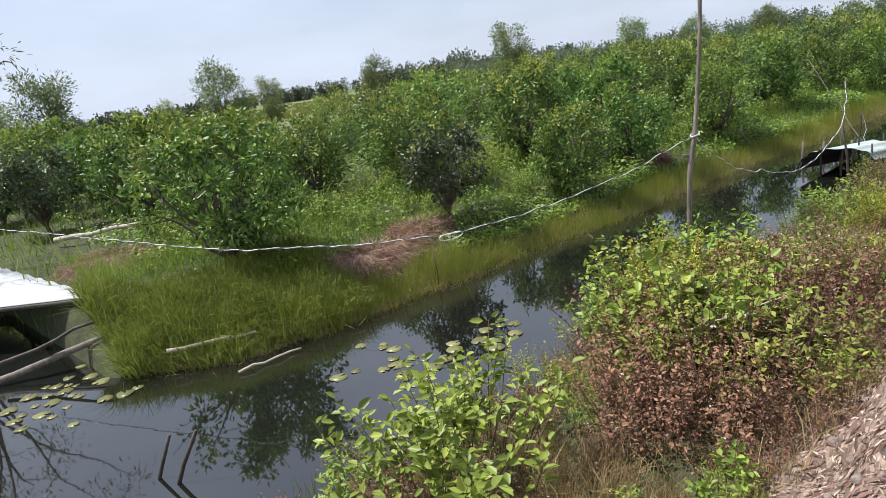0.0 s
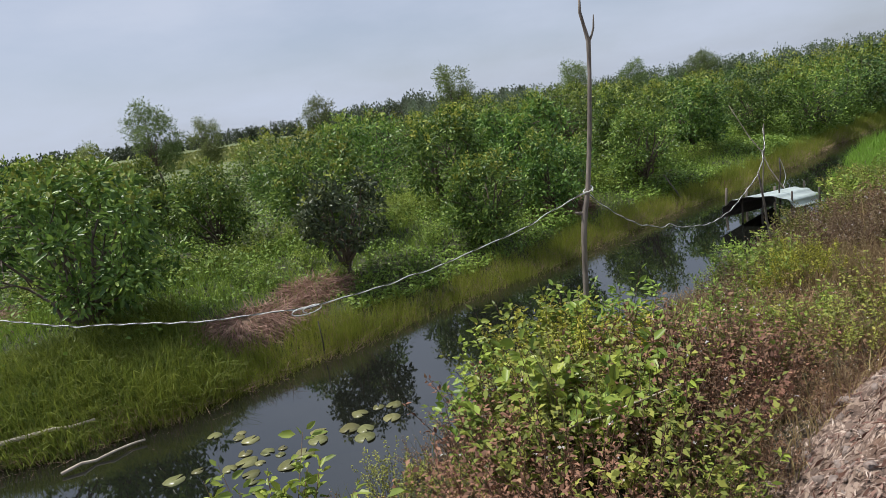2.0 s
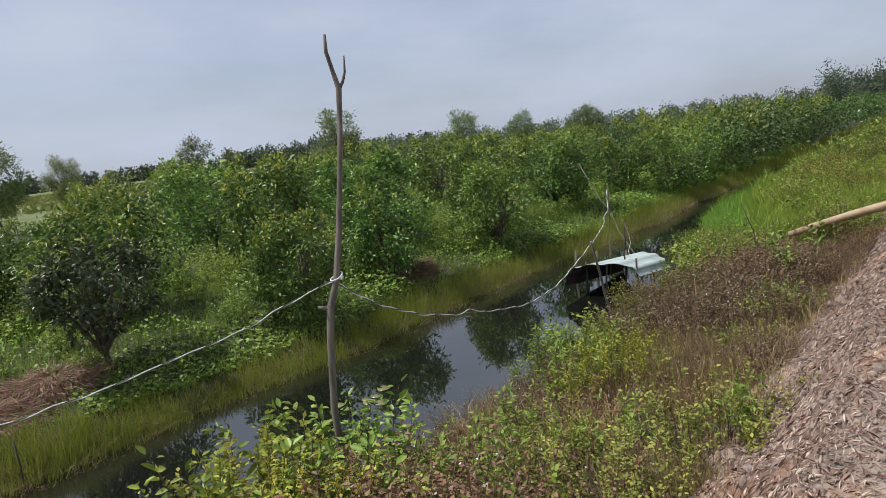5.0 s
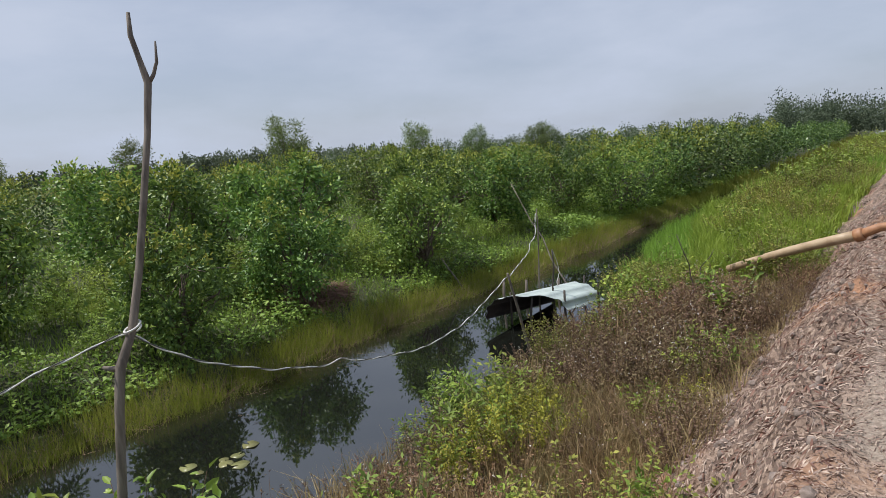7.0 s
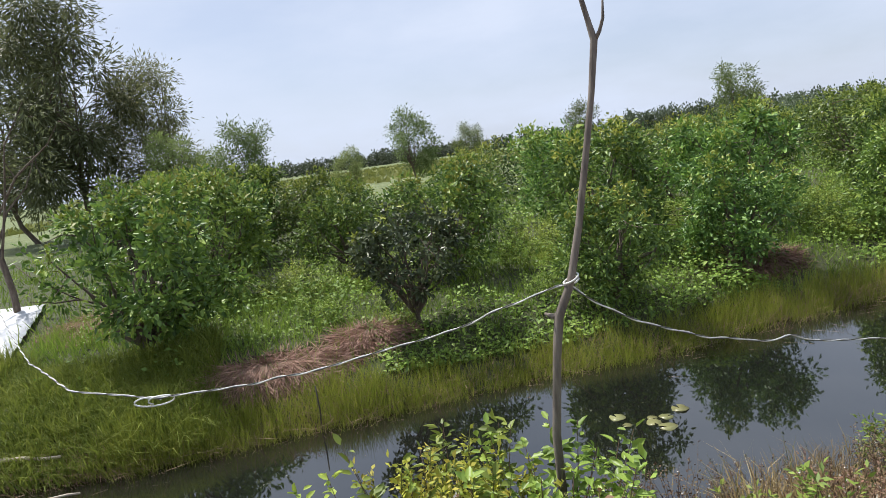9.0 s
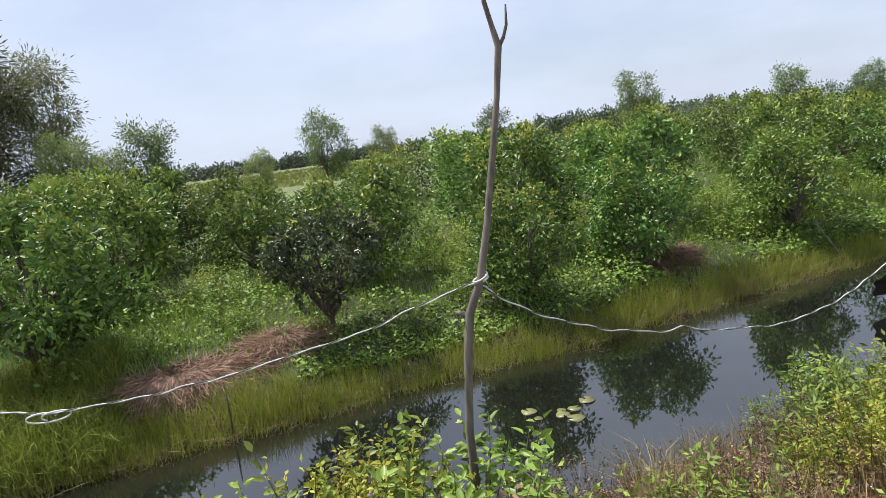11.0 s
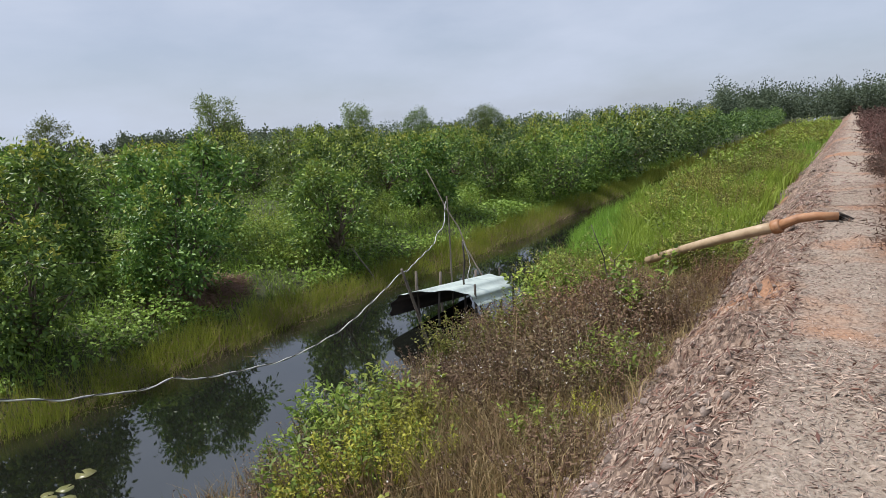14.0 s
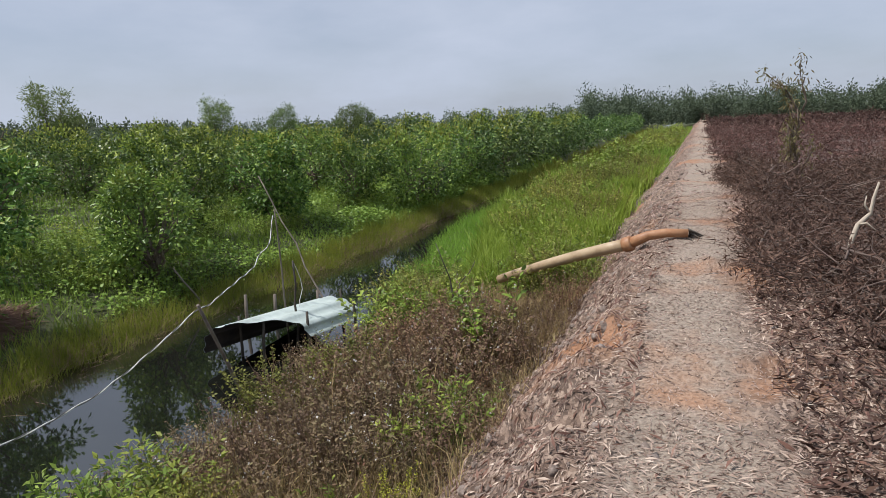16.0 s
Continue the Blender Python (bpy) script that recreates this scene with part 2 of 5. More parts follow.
WISPY = leaf_material("slender_tree_leaf", [(0.08, 0.115, 0.04), (0.14, 0.2, 0.065), (0.21, 0.28, 0.09)], 0.55, 0.4, 1.2)
GREY_LEAF = leaf_material("tall_tree_leaf", [(0.07, 0.085, 0.04), (0.12, 0.14, 0.06), (0.19, 0.2, 0.085)], 0.5, 0.4, 1.5)
# grey-green leaf, lightened so its colour carries some distance haze
FAR_LEAF_HAZED = leaf_material("far_wood_leaf_hazed", [(0.066, 0.092, 0.06), (0.088, 0.12, 0.072), (0.115, 0.15, 0.085)], 0.6, 0.3, 6)
SHRUB_LEAF = leaf_material("shrub_leaf", [(0.07, 0.125, 0.022), (0.15, 0.24, 0.038), (0.25, 0.36, 0.058), (0.38, 0.48, 0.09)], 0.42, 0.25, 0.3)
HERB_LEAF = leaf_material("herb_leaf", [(0.065, 0.088, 0.02), (0.14, 0.175, 0.034), (0.24, 0.275, 0.05), (0.38, 0.39, 0.08)], 0.6, 0.25, 0.35)
GREEN_HERB = leaf_material("green_herb_leaf", [(0.075, 0.135, 0.026), (0.15, 0.24, 0.042), (0.25, 0.36, 0.06), (0.33, 0.43, 0.09)], 0.55, 0.36, 0.4)
DRY_HERB = leaf_material("dry_herb_leaf", [(0.055, 0.034, 0.019), (0.145, 0.09, 0.046), (0.28, 0.175, 0.092), (0.24, 0.2, 0.07)], 0.7, 0.17, 0.3)
GREY_HERB = leaf_material("grey_herb_leaf", [(0.07, 0.046, 0.027), (0.135, 0.094, 0.053), (0.185, 0.145, 0.072), (0.15, 0.155, 0.052)], 0.7, 0.18, 0.3)
GOLD_HERB = leaf_material("gold_herb_leaf", [(0.18, 0.21, 0.025), (0.33, 0.35, 0.045), (0.48, 0.47, 0.07)], 0.6, 0.27, 0.3)
WHITE_FLOWER = leaf_material("white_flower", [(0.45, 0.42, 0.36), (0.7, 0.68, 0.62)], 0.7, 0.3, 0.3)
SEDGE = leaf_material("sedge_blade", [(0.085, 0.115, 0.018), (0.145, 0.185, 0.026), (0.21, 0.25, 0.036), (0.3, 0.28, 0.075)], 0.55, 0.4, 0.8)
GRASS = leaf_material("grass_blade", [(0.07, 0.125, 0.02), (0.13, 0.215, 0.032), (0.2, 0.3, 0.046), (0.28, 0.36, 0.07)], 0.55, 0.4, 0.8)
BRIGHT_GRASS = leaf_material("bright_grass_blade", [(0.1, 0.18, 0.024), (0.165, 0.29, 0.038), (0.24, 0.38, 0.058)], 0.55, 0.42, 0.5)
DRY_GRASS = leaf_material("dry_grass_blade", [(0.13, 0.11, 0.042), (0.27, 0.215, 0.09), (0.42, 0.33, 0.165), (0.24, 0.25, 0.075)], 0.65, 0.38, 0.5)
STRAW = leaf_material("straw", [(0.13, 0.09, 0.06), (0.24, 0.17, 0.11), (0.36, 0.27, 0.17)], 0.75, 0.25, 0.5)
LITTER = leaf_material("dead_leaf", [(0.11, 0.072, 0.05), (0.27, 0.195, 0.145), (0.5, 0.395, 0.305), (0.74, 0.635, 0.52)], 0.6, 0.1, 0.2)
SLASH_LEAF = leaf_material("withered_leaf", [(0.03, 0.019, 0.013), (0.066, 0.041, 0.028), (0.118, 0.075, 0.05), (0.22, 0.15, 0.104)], 0.75, 0.15, 0.8)
BROWN_LITTER = leaf_material("brown_dead_leaf", [(0.075, 0.043, 0.028), (0.17, 0.1, 0.065), (0.3, 0.19, 0.122), (0.46, 0.33, 0.23)], 0.65, 0.1, 0.25)
CITRUS_FAR = leaf_material("far_orchard_leaf", [(0.02, 0.044, 0.016), (0.048, 0.096, 0.026), (0.1, 0.175, 0.042), (0.23, 0.31, 0.075)], 0.36, 0.16, 0.4)
UNDER_LEAF = leaf_material("undergrowth_leaf", [(0.05, 0.1, 0.02), (0.11, 0.195, 0.035), (0.19, 0.305, 0.05), (0.29, 0.39, 0.08)], 0.55, 0.23, 0.7)
FIELD_GRASS = leaf_material("field_grass_blade", [(0.08, 0.12, 0.03), (0.14, 0.18, 0.045), (0.2, 0.225, 0.065)], 0.6, 0.2, 8)


# ---------------------------------------------------------------- mesh tools
def link_mesh(name, verts, quads=(), tris=(), material=None, parent=None, label="", smooth=False):
    me = bpy.data.meshes.new(name)
    verts = np.asarray(verts, dtype=np.float32).reshape(-1, 3)
    quads = np.asarray(quads, dtype=np.int32).reshape(-1, 4)
    tris = np.asarray(tris, dtype=np.int32).reshape(-1, 3)
    nq, nt = len(quads), len(tris)
    me.vertices.add(len(verts))
    me.vertices.foreach_set("co", verts.ravel())
    me.loops.add(nq * 4 + nt * 3)
    me.loops.foreach_set("vertex_index", np.concatenate([quads.ravel(), tris.ravel()]))
    me.polygons.add(nq + nt)
    starts = np.concatenate([np.arange(nq) * 4, nq * 4 + np.arange(nt) * 3]).astype(np.int32)
    me.polygons.foreach_set("loop_start", starts)
    if smooth:
        me.polygons.foreach_set("use_smooth", np.ones(nq + nt, dtype=bool))
    me.update(calc_edges=True)
    if material:
        me.materials.append(material)
    ob = new(name, me)
    if parent:
        ob.parent = parent
    if label:
        ob["label"] = label
    return ob


class Geo:
    """Gathers pieces of one mesh."""

    def __init__(self):
        self.v, self.q, self.t, self.n = [], [], [], 0

    def add(self, v, q=None, t=None):
        v = np.asarray(v, dtype=float).reshape(-1, 3)
        if q is not None and len(q):
            self.q.append(np.asarray(q, dtype=np.int64).reshape(-1, 4) + self.n)
        if t is not None and len(t):
            self.t.append(np.asarray(t, dtype=np.int64).reshape(-1, 3) + self.n)
        self.v.append(v)
        self.n += len(v)

    def link(self, name, material, parent=None, label="", smooth=False):
        return link_mesh(name, np.concatenate(self.v) if self.v else [], np.concatenate(self.q) if self.q else (), np.concatenate(self.t) if self.t else (),
                         material, parent, label, smooth)


def unit(a):
    return a / np.maximum(np.linalg.norm(a, axis=-1, keepdims=True), 1e-9)


def tube(geo, points, radii, sides=6, cap=True):
    p = np.asarray(points, dtype=float)
    r = np.broadcast_to(np.asarray(radii, dtype=float), (len(p),))
    d = unit(np.gradient(p, axis=0))
    ref = np.array([0.31, 0.95, 0.05]) if abs(d[:, 2]).mean() > 0.6 else np.array([0.05, 0.1, 1.0])
    u = unit(np.cross(d, ref))
    w = np.cross(d, u)
    a = np.arange(sides) * 2 * math.pi / sides
    ring = p[:, None, :] + r[:, None, None] * (np.cos(a)[None, :, None] * u[:, None, :] + np.sin(a)[None, :, None] * w[:, None, :])
    v = ring.reshape(-1, 3)
    i = np.arange(len(p) - 1)[:, None] * sides + np.arange(sides)[None, :]
    j = np.arange(len(p) - 1)[:, None] * sides + (np.arange(sides)[None, :] + 1) % sides
    q = np.stack([i, j, j + sides, i + sides], -1).reshape(-1, 4)
    t = []
    if cap:
        v = np.concatenate([v, p[:1], p[-1:]])
        k, e = len(p) * sides, (len(p) - 1) * sides
        t = [(k, (s + 1) % sides, s) for s in range(sides)] + [(k + 1, e + s, e + (s + 1) % sides) for s in range(sides)]
    geo.add(v, q, t)


def bend(a, b, sag, n=6, wob=0.0, rng=None):
    s = np.linspace(0, 1, n)[:, None]
    p = np.asarray(a) * (1 - s) + np.asarray(b) * s
    p[:, 2] += (4 * s[:, 0] * (1 - s[:, 0])) * sag
    if wob and rng is not None:
        p[1:-1] += rng.normal(0, wob, (n - 2, 3))
    return p


def oval_leaves(geo, p, d, up, length, width, fold=0.25, droop=0.12):
    """Folded oval leaves: two quads each."""
    d, length, width = unit(d), np.reshape(length, (-1, 1)), np.reshape(width, (-1, 1))
    side = unit(np.cross(d, up))
    nor = np.cross(side, d)
    v = np.stack([p, p + d * length * 0.32 + side * width * 0.5 + nor * width * fold, p + d * length * 0.72 + side * width * 0.4 + nor * width * fold * 0.6 - nor * length * droop * 0.4,
                  p + d * length - nor * length * droop,
                  p + d * length * 0.72 - side * width * 0.4 + nor * width * fold * 0.6 - nor * length * droop * 0.4, p + d * length * 0.32 - side * width * 0.5 + nor * width * fold], 1)
    k = np.arange(len(p))[:, None] * 6
    q = np.concatenate([k + [[0, 1, 2, 3]], k + [[0, 3, 4, 5]]])
    geo.add(v.reshape(-1, 3), q)


def plain_leaves(geo, p, d, up, length, width, fold=0.2):
    """Small leaves: one bent quad each."""
    d, length, width = unit(d), np.reshape(length, (-1, 1)), np.reshape(width, (-1, 1))
    side = unit(np.cross(d, up))
    nor = np.cross(side, d)
    v = np.stack([p, p + d * length * 0.45 + side * width * 0.5 + nor * width * fold, p + d * length, p + d * length * 0.45 - side * width * 0.5 + nor * width * fold], 1)
    k = np.arange(len(p))[:, None] * 4
    geo.add(v.reshape(-1, 3), k + [[0, 1, 2, 3]])


def blades(geo, p, lean, height, width, rng, fine=False):
    """Grass blades that rise from p and bend over by lean (n, 2)."""
    n = len(p)
    h = np.reshape(height, (-1, 1))
    a = rng.uniform(0, 2 * math.pi, n)
    side = np.stack([np.cos(a), np.sin(a), np.zeros(n)], 1) * np.reshape(width, (-1, 1)) * 0.5
    off = np.concatenate([lean, np.zeros((n, 1))], 1)
    up = np.array([[0, 0, 1.0]])
    tip = p + off * h + up * h * (1 - 0.35 * np.minimum(1, (lean ** 2).sum(1, keepdims=True)))
    if fine:
        v = np.stack([p - side, p + side, tip], 1)
        k = np.arange(n)[:, None] * 3
        geo.add(v.reshape(-1, 3), None, k + [[0, 1, 2]])
        return
    mid = p + off * h * 0.32 + up * h * 0.6
    v = np.stack([p - side, p + side, mid + side * 0.8, mid - side * 0.8, tip], 1)
    k = np.arange(n)[:, None] * 5
    geo.add(v.reshape(-1, 3), k + [[0, 1, 2, 3]], k + [[3, 2, 4]])


def lattice(x, y, seed=0):
    """Smooth value noise in 0..1 on numpy arrays."""
    xi, yi = np.floor(x).astype(np.int64), np.floor(y).astype(np.int64)
    fx, fy = x - xi, y - yi
    fx, fy = fx * fx * (3 - 2 * fx), fy * fy * (3 - 2 * fy)

    def h(i, j):
        k = (i * 374761393 + j * 668265263 + seed * 974711) & 0xFFFFFFFF
        k = ((k ^ (k >> 13)) * 1274126177) & 0xFFFFFFFF
        return ((k ^ (k >> 16)) & 0xFFFF) / 65535.0

    return (h(xi, yi) * (1 - fx) + h(xi + 1, yi) * fx) * (1 - fy) + (h(xi, yi + 1) * (1 - fx) + h(xi + 1, yi + 1) * fx) * fy


# ---------------------------------------------------------------- ground and water
WATER_Z = -1.36


def far_shore(y):
    return -7.55 - 1.5 * np.clip((2.6 - y) / 2.0, 0, 2.6) - 4.8 * np.clip((1.35 - y) / 0.6, 0, 1) + 0.5 * (lattice(y * 0.5, y * 0 + 3.3, 5) - 0.5) + 0.25 * np.clip((y - 9) / 6, 0, 1)


def near_shore(y):
    return -4.15 - 1.1 * np.clip((y - 14.5) / 4, 0, 1) - 0.95 * np.clip((y - 19) / 5, 0, 1) + 0.4 * (lattice(y * 0.7, y * 0 + 9.1, 6) - 0.5) - 0.5 * np.clip((1.5 - y) / 2, 0, 1)


def height(x, y):
    x, y = np.asarray(x, dtype=float), np.asarray(y, dtype=float)
    fs, ns = far_shore(y), near_shore(y)
    edge = 0.25 * (lattice(y * 0.8, x * 0 + 1.7, 2) - 0.5) + 0.12 * (lattice(y * 2.3, x * 0 + 4.1, 3) - 0.5)
    xs = [-1e5 + 0 * x, -60 + 0 * x, -10.5 + 0 * x, fs - 1.5, fs - 0.55, fs, fs + 0.5, fs + 1.2, ns - 1.0, ns - 0.35, ns, ns + 0.7,
          -1.75 + edge, -1.35 + edge, -0.72 + edge, -0.45 + edge, 0.75 + 0 * x, 1.5 + 0 * x, 3.0 + 0 * x, 1e5 + 0 * x]
    zs = [-0.6, -0.6, -0.72, -0.82, -1.1, WATER_Z, -1.7, -2.1, -2.1, -1.65, WATER_Z, -1.2, -1.0, -0.72, -0.09, 0.0, 0.02, -0.08, -0.16, -0.16]
    z = np.full(np.broadcast(x, y).shape, zs[0])
    for a, b, za, zb in zip(xs[:-1], xs[1:], zs[:-1], zs[1:]):
        s = np.clip((x - a) / np.maximum(b - a, 1e-6), 0, 1)
        z = np.where(x >= a, za + (zb - za) * s, z)
    near = np.clip(1 - np.hypot(x, y - 10) / 80, 0, 1)
    bare = np.clip((x + 1.9) / 0.4, 0, 1) * np.clip((1.6 - x) / 0.6, 0, 1)
    slope = bare * np.clip((-0.35 - x) / 0.3, 0, 1)
    z = z + near * (0.10 * (lattice(x * 0.9, y * 0.9, 11) - 0.5) + 0.05 * (lattice(x * 3.1, y * 3.1, 12) - 0.5))
    z = z + near * bare * 0.035 * (lattice(x * 8, y * 8, 13) - 0.5) + near * slope * (0.19 * (lattice(x * 4.3, y * 4.3, 14) - 0.45) + 0.12 * (lattice(x * 9, y * 9, 15) - 0.45))
    return z


def steps(lo, hi, fine, out, grow):
    mid = np.arange(lo, hi, fine)
    a, s, left, right = fine, fine, [], []
    x = lo
    while x > -out:
        s *= grow
        x -= s
        left.append(x)
    x, s = mid[-1], fine
    while x < out:
        s *= grow
        x += s
        right.append(x)
    return np.concatenate([left[::-1], mid, right])


def build_ground():
    gx = np.unique(np.concatenate([steps(-11.0, -2.1, 0.2, 2500, 1.16), np.arange(-2.1, 1.6, 0.055)]))
    gx = gx[np.concatenate([[True], np.diff(gx) > 0.03])]
    gy = steps(-1.0, 22.0, 0.09, 2500, 1.08)
    X, Y = np.meshgrid(gx, gy)
    Z = height(X, Y)
    v = np.stack([X, Y, Z], -1).reshape(-1, 3)
    nx = len(gx)
    i = (np.arange(len(gy) - 1)[:, None] * nx + np.arange(nx - 1)[None, :]).ravel()
    q = np.stack([i, i + 1, i + 1 + nx, i + nx], 1)
    ob = link_mesh("ground", v, q, material=EARTH, smooth=True)
    tagged(ob, "bare reddish earth dike between a canal bank and a cleared field", "ground", kind="structure")
    yy = np.concatenate([np.linspace(-60, 60, 240), np.linspace(62, 400, 30)])
    a, b = far_shore(yy) - 0.7, near_shore(yy) + 0.8
    v = np.concatenate([np.stack([a, yy, yy * 0 + WATER_Z], 1), np.stack([b, yy, yy * 0 + WATER_Z], 1)])
    k = np.arange(len(yy) - 1)
    n = len(yy)
    ob = link_mesh("water", v, np.stack([k, k + n, k + n + 1, k + 1], 1), material=WATER)
    tagged(ob, "still dark brown canal water mirroring sky and trees", "water", kind="structure")


build_ground()


def on_ground(p):
    """Points (n, 2) set on the ground."""
    p = np.asarray(p, dtype=float).reshape(-1, 2)
    return np.concatenate([p, height(p[:, 0], p[:, 1])[:, None]], 1)


def thing(name, x, y, label, category, group="", z=None, turn=0.0):
    e = new(name)
    e.empty_display_size = 0.1
    e.matrix_basis = pose(x, y, float(height(x, y)) if z is None else z, 0, 0, turn)
    return tagged(e, label, category, group)


# ---------------------------------------------------------------- trees
def tree(name, label, seed, tall, radius, bare, clusters, per, leaf, material, group, flat=1.0, limbs=6, trunk_r=0.05, narrow=0.45, twigs=2, sides=4, bits=4, spread=0.28, fork=0.25, oval=False, hang=0.0, shoots=0, lobes=(0.2, 0.38)):
    """A tapered, forking trunk with limbs, and a crown of leaf clusters with an uneven outline. It stands at the origin."""
    rng = np.random.default_rng(seed)
    root = new(name)
    root.empty_display_size = 0.1
    tagged(root, label, "tree", group)
    wood = Geo()
    mid = np.array([rng.normal(0, 0.06) * tall, rng.normal(0, 0.06) * tall, tall * fork])
    tube(wood, bend((0, 0, -0.1), mid, 0, 4, 0.02 * tall * 0.3, rng), np.linspace(trunk_r * 1.25, trunk_r * 0.8, 4), sides + 2, False)
    ends = []
    for i in range(limbs):
        f = (i + rng.uniform(0.2, 0.8)) / limbs
        a = i * 2.4 + rng.uniform(-0.5, 0.5)
        r = radius * 0.78 * math.sqrt(max(0.05, 1 - (1.9 * f - 0.95) ** 2)) * rng.uniform(0.6, 1.15)
        end = np.array([math.cos(a) * r, math.sin(a) * r, bare + (tall - bare) * (0.12 + 0.8 * f)])
        pts = bend(mid * rng.uniform(0.5, 1.0), end, 0.04 * tall, bits, 0.02 * tall, rng)
        tube(wood, pts, np.linspace(trunk_r * 0.6, trunk_r * 0.15, bits), sides, False)
        ends.append(end)
        for k in range(twigs):
            b = pts[rng.integers(1, bits)]
            tube(wood, bend(b, b + rng.normal(0, 0.22, 3) * radius + [0, 0, 0.06 * tall], 0, 3, 0.015 * tall, rng), np.linspace(trunk_r * 0.28, trunk_r * 0.08, 3), 3, False)
    wood.link("trunk", BARK, root, smooth=True)
    ends = np.array(ends)
    lobe = rng.uniform(*lobes, limbs) * radius * flat
    which = rng.choice(limbs, clusters, p=lobe ** 2 / (lobe ** 2).sum())
    c = unit(rng.normal(0, 1, (clusters, 3)) + [0, 0, 0.25])
    lump = np.array([noise.noise(Vector(v) * 2.3 + Vector((seed * 3.1 + w, 0, 0))) for v, w in zip(c, which)])
    rad = rng.uniform(0.15, 1, clusters) ** 0.45 * (1 + 0.55 * lump)
    centre = ends[which] + c * (rad * lobe[which])[:, None] * np.array([1.0, 1.0, 0.85])
    reach = radius * spread
    k = np.repeat(np.arange(clusters), per)
    out = rng.normal(0, 1, (len(k), 3))
    p = centre[k] + out * reach * 0.45
    p[:, 2] = np.maximum(p[:, 2], rng.uniform(0.05, 0.25, len(k)) * min(1.0, tall / 3) + bare * 0.4)
    d = unit(out * 1.0 + c[k] * 0.4 + np.array([0, 0, -0.1 - hang]))
    up = unit(rng.normal(0, 0.9, (len(k), 3)) + c[k] * 0.6 + [0, 0, 0.9])
    size = leaf * rng.uniform(0.65, 1.25, len(k))
    crown = Geo()
    (oval_leaves if oval else plain_leaves)(crown, p, d, up, size, size * narrow)
    crown.link("crown", material, root)
    if shoots:
        g = Geo()
        tops = np.argsort(-(centre[:, 2] + 0.5 * tall * rng.normal(0, 0.3, clusters)))[:shoots]
        k = np.repeat(tops, 9)
        s = rng.uniform(0, 1, (len(k), 1))
        p = centre[k] + rng.normal(0, 0.25, (len(k), 3)) * reach + [0, 0, 0.35 * reach] + s * [0, 0, reach * 0.6]
        d = rng.normal(0, 0.8, (len(k), 3)) + [0, 0, 0.5]
        size = leaf * rng.uniform(0.7, 1.15, len(k))
        (oval_leaves if oval else plain_leaves)(g, p, d, unit(rng.normal(0, 0.6, (len(k), 3)) + [0, 0, 1]), size, size * narrow)
        tagged(g.link("new_growth", YOUNG_LEAF, root, "fresh yellow-green shoots"), kind="stuff")
    return root


def scatter_copies(protos, spots):
    """Copies of the prototypes at (x, y, scale, index); each prototype itself takes the first spot that names it."""
    used = set()
    for k in set(range(len(protos))) - {s[3] for s in spots}:
        for o in (*protos[k].children_recursive, protos[k]):
            bpy.data.objects.remove(o)
    for i, (x, y, s, k, turn) in enumerate(spots):
        m = pose(x, y, float(height(x, y)), 0, 0, turn)
        ob = protos[k]
        if k not in used:
            used.add(k)
            ob.matrix_basis = m
            ob.scale = (s, s, s)
        else:
            was = ob.scale.copy()
            ob.scale = (s, s, s)
            copy_thing(ob, m)
            ob.scale = was


